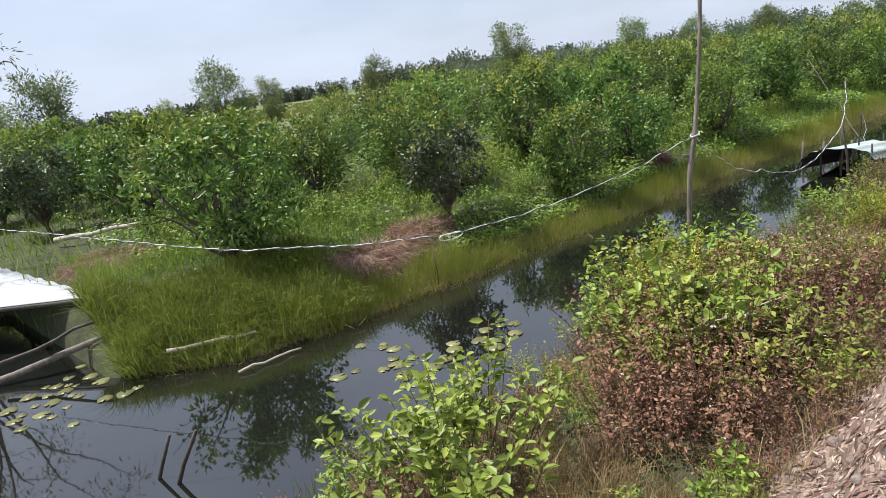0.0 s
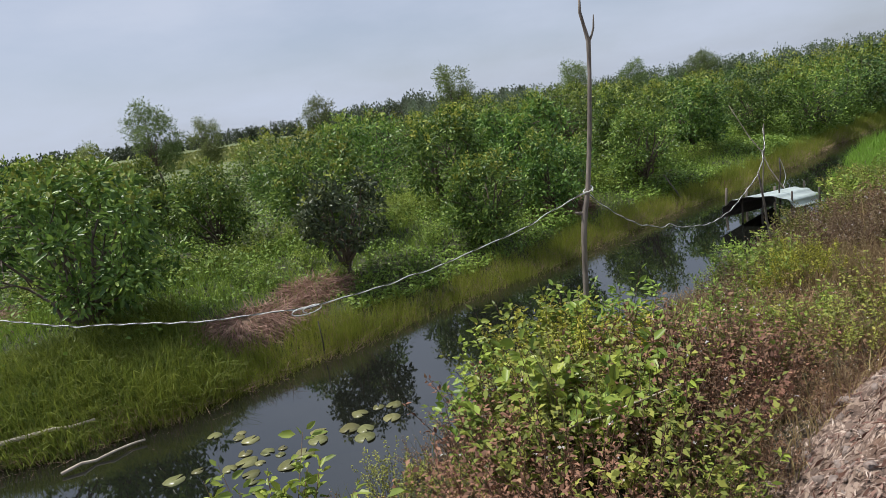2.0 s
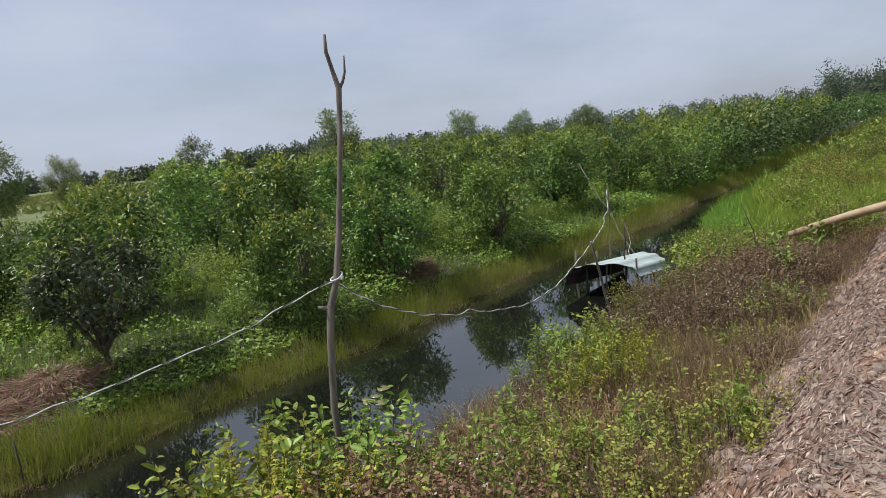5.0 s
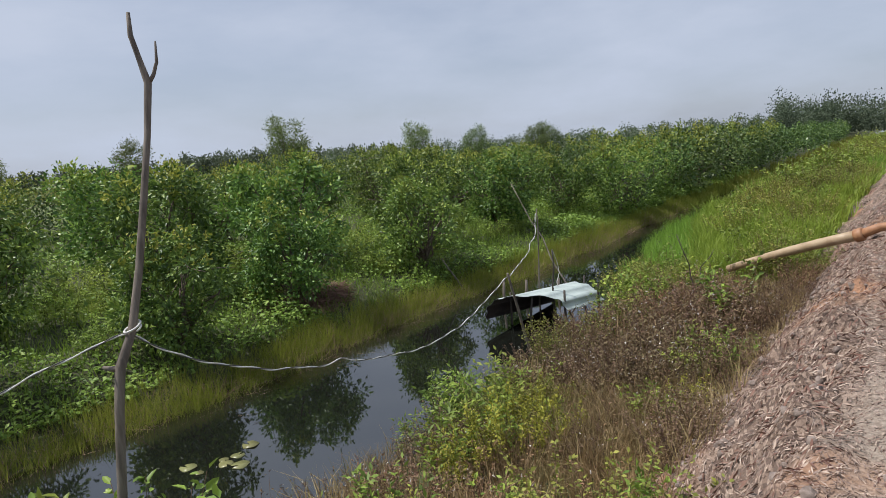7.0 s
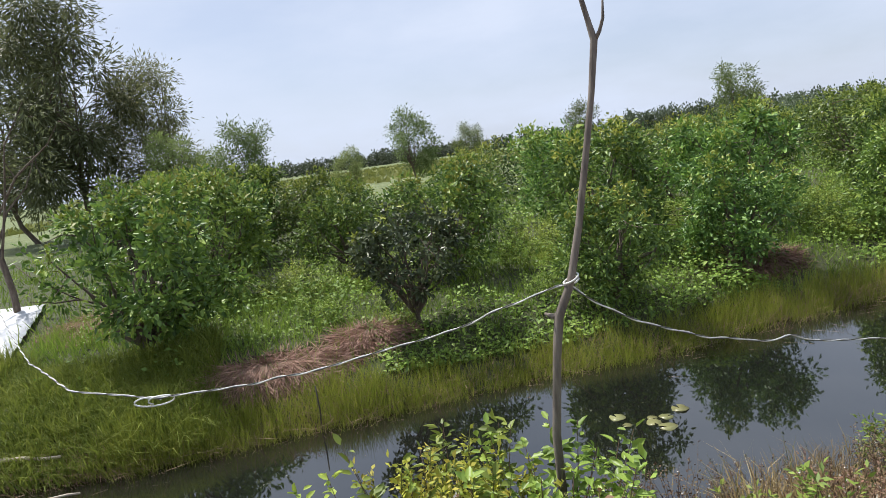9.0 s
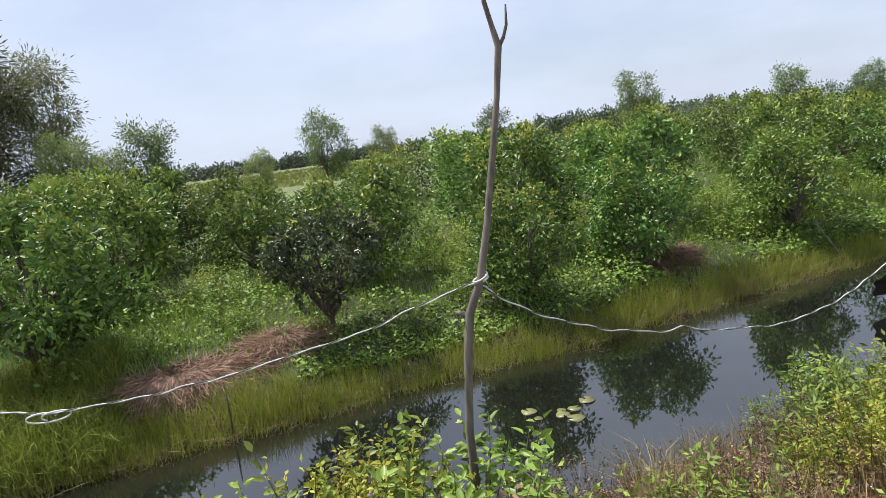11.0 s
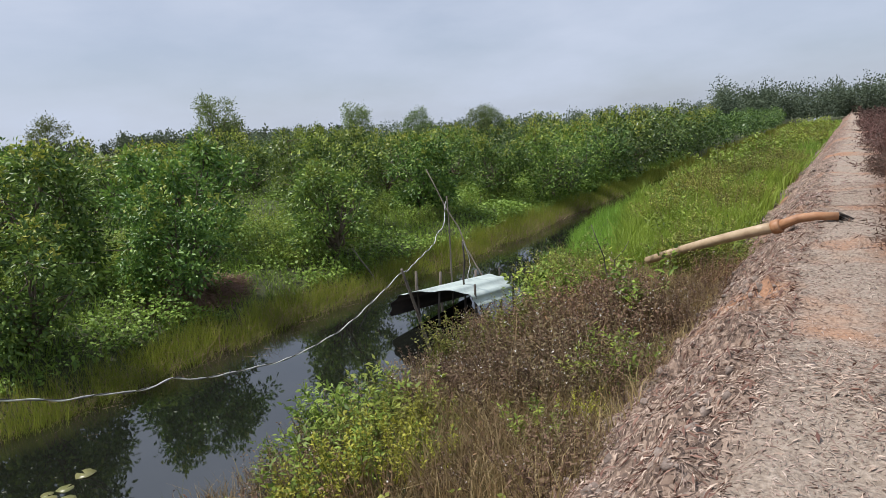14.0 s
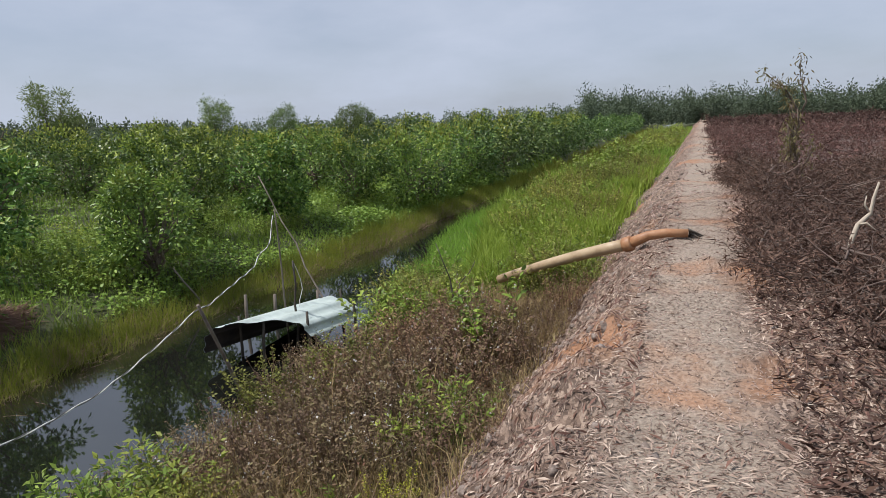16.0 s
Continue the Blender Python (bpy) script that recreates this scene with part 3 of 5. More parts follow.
def orchard():
    lab = "leafy green fruit tree with dark lower branches on the far bank"
    near = [tree("orchard_tree", lab, 40 + i, 2.0, 0.98 if i == 1 else 1.2, 0.52 if i == 1 else 0.2, 150 if i == 1 else 290, 18, 0.092, CITRUS_DARK if i == 1 else CITRUS, "orchard trees", limbs=18, twigs=3, sides=5, bits=6, shoots=16 if i == 1 else 44, trunk_r=0.05, narrow=0.6 if i == 1 else 0.48, oval=True, spread=0.14, lobes=(0.17, 0.34), fork=0.12) for i in range(5)]
    mid = [tree("orchard_tree", lab, 60 + i, 2.35, 1.45, 0.14, 270, 15, 0.12, CITRUS, "orchard trees", limbs=18, shoots=46, trunk_r=0.05, narrow=0.48, spread=0.15, lobes=(0.17, 0.36)) for i in range(6)]
    far = [tree("orchard_tree", "rounded green fruit tree in the orchard rows", 80 + i, 2.4, 1.4, 0.12, 150, 9, 0.17, CITRUS_FAR, "orchard trees", limbs=7, twigs=0, sides=3, bits=3, shoots=12, trunk_r=0.05, narrow=0.55, spread=0.4) for i in range(4)]
    rng = np.random.default_rng(3)
    spots_n = [(-9.9, 3.75, 1.12, 0, 40), (-8.88, 7.3, 0.82, 1, 10), (-8.35, 10.05, 0.78, 2, 200), (-8.75, 12.5, 0.82, 4, 90), (-8.6, 15.8, 0.88, 0, 120), (-9.6, 20.6, 1.0, 2, 300), (-8.1, 26.9, 0.62, 1, 210), (-9.45, 24.2, 0.9, 3, 15),
               (-10.3, 17.8, 1.0, 4, 60), (-11.2, 8.6, 0.98, 3, 250), (-11.0, 11.6, 1.08, 0, 310), (-12.8, 4.4, 1.1, 2, 75), (-13.4, 7.0, 0.9, 4, 20), (-16.5, 4.3, 1.2, 3, 140), (-19.0, 5.2, 1.2, 0, 260), (-14.2, 9.8, 0.95, 2, 170), (-21.0, 4.0, 1.2, 3, 330), (-10.9, 14.3, 1.12, 3, 200), (-18.5, 2.2, 1.05, 1, 35), (-22.5, 1.4, 1.25, 4, 110), (-24.0, 3.2, 1.3, 2, 240), (-27.5, 1.8, 1.35, 0, 170), (-17.0, 6.6, 1.0, 4, 290)]
    scatter_copies(near, spots_n)
    taken = [(x, y) for x, y, *_ in spots_n]
    spots_m, spots_f, spots_l = [], [], []
    for r in range(15):
        for j in range(46):
            x = -9.2 - 3.5 * r + rng.normal(0, 0.3)
            y = 0.8 + 3.15 * j + rng.normal(0, 0.35) + (r % 2) * 1.3
            if any(abs(x - a) + abs(y - b) < 2.6 for a, b in taken) or (r == 0 and y < 26) or (y < 5.5 and r < 1) or (y < 3.2 and r < 3):
                continue
            if y > 112 - r * 0.5 or x < -26 - 0.75 * max(0, y - 12) or rng.random() < (0.1 if r > 3 and 5.5 - 0.1 * x < y < 4.0 - 0.5 * x else 0.08) or (r > 9 and y > 95):
                continue
            d = math.hypot(x, y - 6)
            s = rng.uniform(0.66, 1.18) * (1.0 if r else 0.92) * (0.82 if r > 1 and 5.5 - 0.12 * x < y < 5.0 - 0.5 * x else 0.76 if y < 9 + 0.25 * r else 0.98 if r < 3 else 0.9)
            if d < 27:
                spots_m.append((x, y, s, int(rng.integers(6)), rng.uniform(0, 360)))
            elif d < 110:
                (spots_f if d < 52 else spots_l).append((x, y, s * rng.uniform(0.8, 0.95) * (0.92 if y > 40 else 1.0), int(rng.integers(3)), rng.uniform(0, 360)))
    for j in range(34):
        y = 25.8 + 2.45 * j + rng.normal(0, 0.3)
        (spots_m if y < 33 else spots_f if y < 56 else spots_l).append((-8.55 + rng.normal(0, 0.2), y, rng.uniform(0.72, 0.95), int(rng.integers(3)), rng.uniform(0, 360)))
    scatter_copies(mid, spots_m)
    scatter_copies(far, spots_f)
    g = Geo()
    t = np.array([(x, y, s) for x, y, s, _, _ in spots_l])
    base = on_ground(t[:, :2])
    lobes, per = 11, 26
    k = np.repeat(np.arange(len(t)), lobes)
    a, f = rng.uniform(0, 2 * math.pi, len(k)), rng.uniform(0, 1, len(k))
    r = t[k, 2] * 1.2 * np.sqrt(np.maximum(0.05, 1 - (1.8 * f - 0.8) ** 2)) * rng.uniform(0.35, 0.85, len(k))
    c = base[k] + np.stack([np.cos(a) * r, np.sin(a) * r, t[k, 2] * (0.35 + 2.0 * f)], 1)
    k = np.repeat(np.arange(len(c)), per)
    o = unit(rng.normal(0, 1, (len(k), 3)) + [0, 0, 0.2])
    p = c[k] + o * rng.uniform(0.12, 0.42, (len(k), 1))
    s = 0.2 * rng.uniform(0.6, 1.3, len(k))
    plain_leaves(g, p, o + rng.normal(0, 0.6, o.shape), unit(rng.normal(0, 0.8, o.shape) + [0, 0, 0.9]), s, s * 0.55)
    for b, q in zip(base, t):
        tube(g, [b - [0, 0, 0.1], b + [0, 0, 1.2 * q[2]]], [0.06, 0.03], 4, False)
    tagged(g.link("far_orchard", CITRUS_FAR), "rows of dark green fruit trees reaching into the distance", "orchard", kind="stuff")


def slender_trees():
    lab = "slender young tree with thin light green foliage rising above the orchard"
    protos = [tree("slender_tree", lab, 120 + i, 5.6, 1.5, 0.8, 420, 18, 0.19, WISPY, "slender trees", limbs=13, trunk_r=0.06, narrow=0.28, spread=0.3, fork=0.45) for i in range(3)]
    spots = [(-33.0, 33.0, 0.9, 0, 0), (-29.3, 41.8, 0.78, 1, 40), (-38, 14.6, 0.9, 2, 90), (-41, 27.2, 0.78, 0, 120), (-26.5, 45, 0.68, 2, 200), (-34.3, 5.0, 0.92, 1, 30),
             (-34.0, 1.6, 0.86, 0, 75), (-36, 36.5, 0.7, 1, 310), (-22, 46, 0.63, 0, 210), (-44, 20, 0.72, 2, 10), (-35, 10.0, 0.56, 2, 260), (-37, 3.1, 0.74, 1, 280), (-24, 52, 0.68, 2, 33)]
    scatter_copies(protos, spots)
    tall = [tree("tall_tree", "tall dense grey-green tree with fine drooping foliage", 140 + i, 12.0, 3.0, 0.4, 900, 18, 0.34, GREY_LEAF, "tall trees", limbs=18, trunk_r=0.11, narrow=0.22, spread=0.3, fork=0.3, hang=0.4) for i in range(2)]
    scatter_copies(tall, [(-40.0, 0.0, 0.8, 0, 0), (-38.0, -3.4, 1.15, 1, 70), (-43, -7.5, 1.1, 0, 140)])
    # a tall sapling whose sprays hang into the view
    young = tree("tall_tree", "tall thin tree with loose sprays of small leaves", 151, 5.0, 2.2, 3.0, 60, 18, 0.14, GREY_LEAF, "tall trees", limbs=8, trunk_r=0.06, narrow=0.22, spread=0.16, fork=0.5, hang=0.3)
    scatter_copies([young], [(-15.5, 0.2, 1.0, 0, 0)])


def far_woods():
    """Treelines at the edge of the plain, each one joined."""
    rng = np.random.default_rng(9)

    def belt(name, label, a0, a1, dist, tall, n, per, leaf, material):
        g = Geo()
        az = np.radians(rng.uniform(a0, a1, n))
        dd = dist * rng.uniform(0.97, 1.2, n)
        h = tall * rng.uniform(0.55, 1.15, n) * (1 + 0.25 * (lattice(np.degrees(az) * 0.9, az * 0, 21) - 0.5))
        cx, cy = np.sin(az) * dd, np.cos(az) * dd
        k = np.repeat(np.arange(n), per)
        o = unit(rng.normal(0, 1, (len(k), 3))) * rng.uniform(0.4, 1, (len(k), 1))
        p = np.stack([cx[k] + o[:, 0] * h[k] * 0.3, cy[k] + o[:, 1] * h[k] * 0.3, -0.5 + h[k] * (0.48 + 0.55 * o[:, 2])], 1)
        p[:, 2] = np.maximum(p[:, 2], -0.2)
        plain_leaves(g, p, o + rng.normal(0, 0.4, o.shape), unit(rng.normal(0, 0.7, o.shape) + [0, 0, 1]), leaf * rng.uniform(0.6, 1.3, len(k)), leaf * 0.6)
        for i in range(0, n, 3):
            tube(g, [(cx[i], cy[i], -0.6), (cx[i], cy[i], h[i] * 0.7)], [0.12, 0.05], 4, False)
        tagged(g.link(name, material), label, "woods", kind="stuff")

    belt("far_woods", "dark line of forest across the end of the field", -9, 17, 118, 5.4, 300, 260, 0.34, FAR_LEAF_HAZED)
    belt("far_woods", "clump of taller forest trees at the end of the dike", -9, -5.2, 112, 6.8, 14, 420, 0.36, FAR_LEAF_HAZED)
    belt("far_woods", "low distant plantation beyond the orchard", -50, -6, 190, 4.9, 360, 110, 0.55, FAR_LEAF_HAZED)
    belt("far_woods", "hazy distant treeline beyond the grass fields", -100, -40, 300, 6.5, 420, 110, 1.1, FAR_LEAF_HAZED)
    belt("far_woods", "taller trees on the distant low rise", -58, -46, 330, 10.5, 70, 150, 1.3, FAR_LEAF_HAZED)
    belt("far_woods", "distant woods around the plain", 16, 255, 260, 6.5, 500, 30, 2.0, FAR_LEAF_HAZED)


# ---------------------------------------------------------------- weeds of the near bank
def clump(name, label, seed, stems, radius, tall, lean, leaf, narrow, per, material, stem_material, group, oval=False, stem_r=0.004, top=0.35, flowers=0, blade=0, blade_material=None, wild=0.5):
    """A plant of many stems with leaves along them; some carry flowers or blades of grass at the foot."""
    rng = np.random.default_rng(seed)
    root = new(name)
    root.empty_display_size = 0.1
    tagged(root, label, "plant", group)
    a, r = rng.uniform(0, 2 * math.pi, stems), radius * np.sqrt(rng.uniform(0, 1, stems)) * 0.7
    base = np.stack([np.cos(a) * r, np.sin(a) * r, np.full(stems, -0.06)], 1)
    out = np.stack([np.cos(a), np.sin(a)], 1) * (r / radius)[:, None] * lean + rng.normal(0, 0.16, (stems, 2))
    h = tall * rng.uniform(0.6, 1.05, stems) * (1 - 0.3 * (r / radius) ** 2)
    wood, lv, fl = Geo(), Geo(), Geo()
    tips = []
    for i in range(stems):
        end = base[i] + np.array([out[i, 0] * h[i], out[i, 1] * h[i], h[i]])
        pts = bend(base[i], end, 0.05 * h[i], 3, 0.03 * tall, rng)
        tube(wood, pts, np.linspace(stem_r, stem_r * 0.35, 3), 3, False)
        s = rng.uniform(1 - top if top < 1 else 0.08, 1, per) * 2
        j = np.minimum(s.astype(int), 1)
        p = pts[j] + (pts[j + 1] - pts[j]) * (s - j)[:, None]
        d = rng.normal(0, 1, (per, 3)) * [1, 1, 0.45] + [0, 0, wild * 0.6]
        p = p + unit(d) * rng.uniform(0, 0.35, (per, 1)) * leaf * 1.6
        size = leaf * rng.uniform(0.6, 1.2, per)
        (oval_leaves if oval else plain_leaves)(lv, p, d, unit(rng.normal(0, wild, (per, 3)) + [0, 0, 1]), size, size * narrow)
        tips.append(pts[-1])
    tagged(wood.link("stalk", stem_material, root), kind="stuff")
    tagged(lv.link("foliage", material, root), kind="stuff")
    tips = np.array(tips)
    if flowers:
        k = rng.integers(0, stems, flowers)
        p = tips[k] + rng.normal(0, 0.03, (flowers, 3))
        for _ in range(2):
            plain_leaves(fl, p, rng.normal(0, 1, (flowers, 3)), rng.normal(0, 1, (flowers, 3)), 0.016 * rng.uniform(0.6, 1.3, flowers), 0.014)
        tagged(fl.link("blossom", WHITE_FLOWER, root, "tiny white fluffy flower heads"), kind="stuff")
    if blade:
        g = Geo()
        a, r = rng.uniform(0, 2 * math.pi, blade), radius * np.sqrt(rng.uniform(0, 1, blade))
        p = np.stack([np.cos(a) * r, np.sin(a) * r, np.full(blade, -0.05)], 1)
        blades(g, p, rng.normal(0, 0.35, (blade, 2)) + np.stack([np.cos(a), np.sin(a)], 1) * 0.25, tall * rng.uniform(0.4, 0.95, blade), 0.009, rng)
        tagged(g.link("grass_tuft", blade_material, root), kind="stuff")
    return root


def bank_plants():
    P = {}

    def kinds(key, n, *args, **kw):
        P[key] = [clump(args[0], args[1], hash_of(key) + i, *args[2:], **kw) for i in range(n)]

    def hash_of(s):
        return sum(ord(c) * (i + 3) for i, c in enumerate(s)) % 9973

    kinds("shrub", 2, "leafy_shrub", "bright green shrub with broad oval leaves on the canal bank", 17, 0.55, 1.15, 0.6, 0.1, 0.48, 22, SHRUB_LEAF, STEM_BROWN, "leafy shrubs", oval=True, stem_r=0.007, top=0.45)
    kinds("sprig", 2, "leafy_shrub", "thin sapling with a few rounded green leaves", 6, 0.35, 1.0, 0.5, 0.105, 0.55, 26, SHRUB_LEAF, STEM_BROWN, "leafy shrubs", oval=True, stem_r=0.006, top=0.75)
    kinds("yellow", 3, "wild_herb", "yellow-green bushy weed with small leaves", 64, 0.5, 0.85, 0.7, 0.042, 0.55, 32, HERB_LEAF, STEM_BROWN, "bank weeds", top=0.62)
    kinds("dry", 3, "dry_herb", "dry reddish-brown weed with withered small leaves", 60, 0.44, 0.7, 0.6, 0.036, 0.5, 30, DRY_HERB, STEM_BROWN, "dry weeds", top=0.95, flowers=8)
    kinds("grey", 3, "dry_herb", "dry grey-brown weed with tiny white flower heads", 60, 0.46, 0.62, 0.5, 0.034, 0.45, 28, GREY_HERB, STEM_BROWN, "dry weeds", top=0.9, flowers=20, blade=50, blade_material=DRY_GRASS)
    kinds("red", 2, "dry_herb", "low rust-coloured withered weed", 46, 0.44, 0.45, 0.6, 0.03, 0.45, 24, DRY_HERB, STEM_BROWN, "dry weeds", top=0.9, flowers=14, blade=40, blade_material=DRY_GRASS)
    kinds("green", 3, "green_weed", "fresh green weed with narrow pointed leaves", 24, 0.4, 0.7, 0.5, 0.08, 0.38, 20, GREEN_HERB, STEM_GREEN, "green weeds", top=0.8)
    kinds("gold", 2, "goldenrod_weed", "feathery yellow-green flowering weed", 26, 0.34, 0.74, 0.45, 0.034, 0.5, 60, GOLD_HERB, STEM_GREEN, "feathery weeds", top=0.7, wild=0.9)
    kinds("tuft", 2, "dry_grass_tuft", "tuft of tan and green dry grass", 6, 0.4, 0.55, 0.4, 0.04, 0.3, 4, DRY_HERB, STEM_BROWN, "grass tufts", blade=380, blade_material=DRY_GRASS)
    rng = np.random.default_rng(17)
    spots = {k: [] for k in P}

    def put(key, x, y, s=1.0):
        spots[key].append((x, y, s, int(rng.integers(len(P[key]))), rng.uniform(0, 360)))

    # single plants that stand out
    for x, y, s in ((-3.5, 2.95, 0.85), (-3.2, 2.7, 0.95), (-2.75, 2.15, 0.95), (-2.5, 1.8, 0.75), (-3.0, 2.45, 0.8), (-4.15, 6.4, 1.0), (-3.85, 6.8, 0.95), (-3.6, 6.9, 0.9), (-3.95, 5.75, 0.85)):
        put("shrub", x, y, s)
    for x, y, s in ((-3.75, 4.9, 0.95), (-3.5, 5.25, 0.85), (-2.2, 14.35, 0.62), (-2.14, 14.25, 0.95), (-2.3, 14.4, 0.8), (-3.75, 14.9, 0.8), (-3.95, 15.1, 0.8), (-3.9, 6.0, 0.8), (-1.75, 3.3, 0.6), (-3.35, 15.6, 0.8)):
        put("sprig", x, y, s)
    for x, y, s in ((-2.95, 9.75, 1.0), (-3.15, 9.35, 0.8), (-2.7, 10.05, 0.8), (-3.2, 10.6, 0.75), (-3.75, 6.4, 1.5), (-3.4, 6.2, 1.4), (-3.65, 6.0, 1.5), (-3.9, 6.15, 1.45), (-3.95, 6.6, 1.2)):
        put("gold", x, y, s)
    for x, y, s in ((-4.05, 10.45, 1.0), (-3.85, 10.75, 1.0), (-4.2, 10.9, 0.9), (-4.0, 11.2, 0.7), (-3.7, 10.35, 0.8), (-3.0, 15.3, 0.9), (-3.7, 14.85, 1.0), (-3.95, 15.0, 1.0), (-3.45, 15.1, 0.8), (-2.45, 14.55, 0.7), (-2.1, 12.0, 0.7), (-1.8, 12.05, 0.75), (-1.95, 12.25, 0.85), (-1.75, 5.0, 0.75), (-1.8, 12.6, 0.6), (-3.6, 15.3, 1.0), (-3.9, 15.9, 1.0), (-3.3, 16.0, 0.9), (-4.1, 16.5, 0.9),
                    (-3.3, 8.0, 0.7), (-2.9, 7.7, 0.75), (-2.5, 8.3, 0.6), (-2.8, 8.3, 0.65), (-3.0, 7.2, 0.85), (-2.4, 7.4, 0.7), (-3.3, 7.1, 0.9), (-3.5, 7.6, 0.65)):
        put("green", x, y, s)
    for x, y, s in ((-2.2, 10.0, 1.0), (-2.0, 10.5, 1.0), (-2.5, 10.5, 1.0), (-1.85, 9.5, 0.9), (-1.8, 11.0, 0.9), (-1.7, 14.8, 1.0), (-2.0, 14.2, 1.0), (-2.3, 14.25, 1.1), (-2.55, 14.3, 1.1), (-1.9, 14.5, 1.0), (-2.05, 14.8, 1.1), (-2.35, 14.75, 1.1), (-2.6, 15.0, 1.2), (-1.6, 14.3, 0.8), (-1.9, 15.4, 0.9), (-2.3, 11.2, 0.9)):
        put("tuft", x, y, s)
    # the cover between them, band by band along the bank
    placed = []
    for _ in range(2600):
        y, x = rng.uniform(-3, 17.5), rng.uniform(-4.3, -1.45)
        if any((x - a) ** 2 + (y - b) ** 2 < 0.335 ** 2 for a, b in placed):
            continue
        placed.append((x, y))
        u = rng.random()
        if y < 3.4:
            key, s = ("green" if u < 0.15 else "dry" if u < 0.5 else "tuft" if u < 0.8 else "yellow"), 0.38 if x > -2.2 else 0.6
        elif y < 7.3:
            if x > -2.6 or (x > -2.95 and u < 0.6):
                key, s = ("dry" if u < 0.9 else "tuft" if u < 0.94 else "yellow"), 0.42 if x > -1.95 else 0.8 if x > -2.25 else 1.3 if 4.2 < y < 6.6 else 1.05
            else:
                key, s = ("yellow" if u < 0.45 else "dry" if u < 0.9 else "green"), 0.5 if y < 4.2 or (x < -3.25 and y < 5.2) else (1.4 if y < 5.9 else 0.9) if x > -3.55 else 0.72
        elif y < 9.4:
            if x < -3.5:
                key, s = ("grey" if u < 0.6 else "tuft" if u < 0.8 else "red"), 0.78
            elif x < -2.7 and y < 8.4:
                key, s = ("yellow" if u < 0.25 else "green" if u < 0.7 else "dry"), 0.68
            elif x < -2.7:
                key, s = ("red" if u < 0.7 else "grey"), 0.9
            else:
                key, s = ("yellow" if u < 0.18 else "red" if u < 0.45 else "tuft" if u < 0.65 else "green"), 0.72
        elif y < 11.2:
            key, s = ("tuft" if u < 0.32 else "red" if u < 0.42 else "grey" if u < 0.6 else "green" if u < 0.84 else "gold" if u < 0.92 else "yellow"), 0.72
        elif y < 15.2:
            key, s = ("grey" if u < 0.8 else "dry" if u < 0.9 else "tuft" if u < 0.96 else "yellow"), 0.75 if x < -3.5 else 1.05 if x < -2.1 else 0.65
        else:
            key, s = ("tuft" if u < 0.4 else "green" if u < 0.7 else "yellow"), 0.8
        put(key, x, y, s * (0.72 + 0.62 * rng.random() ** 1.3))
    for _ in range(10):
        y = rng.uniform(4.5, 6.2)
        put("sprig" if rng.random() < 0.4 else "green", rng.uniform(-3.3, -2.3), y, rng.uniform(0.8, 1.3))
    # shrubs on the grassy bank farther on
    for _ in range(120):
        y = rng.uniform(21, 85)
        x = rng.uniform(-4.8, -2.0)
        put("yellow" if rng.random() < 0.5 else "shrub" if rng.random() < 0.4 else "green", x, y, rng.uniform(0.8, 1.5))
    for _ in range(26):
        y = rng.uniform(19, 34)
        put("green" if rng.random() < 0.6 else "yellow", rng.uniform(-3.8, -2.0), y, rng.uniform(0.9, 1.4))
    # far bank ground cover
    for _ in range(190):
        y, x = rng.uniform(3.5, 30), rng.uniform(-14.5, -8.7)
        if any(math.hypot(x - a, y - b) < 0.5 for a, b in ((-9.3, 7.45), (-8.6, 10.1), (-9.2, 12.95))) or (-9.9 < x and 4.0 < y < 7.0):
            continue
        put("green", x, y, rng.uniform(0.5, 1.0))
    for k in P:
        scatter_copies(P[k], spots[k])


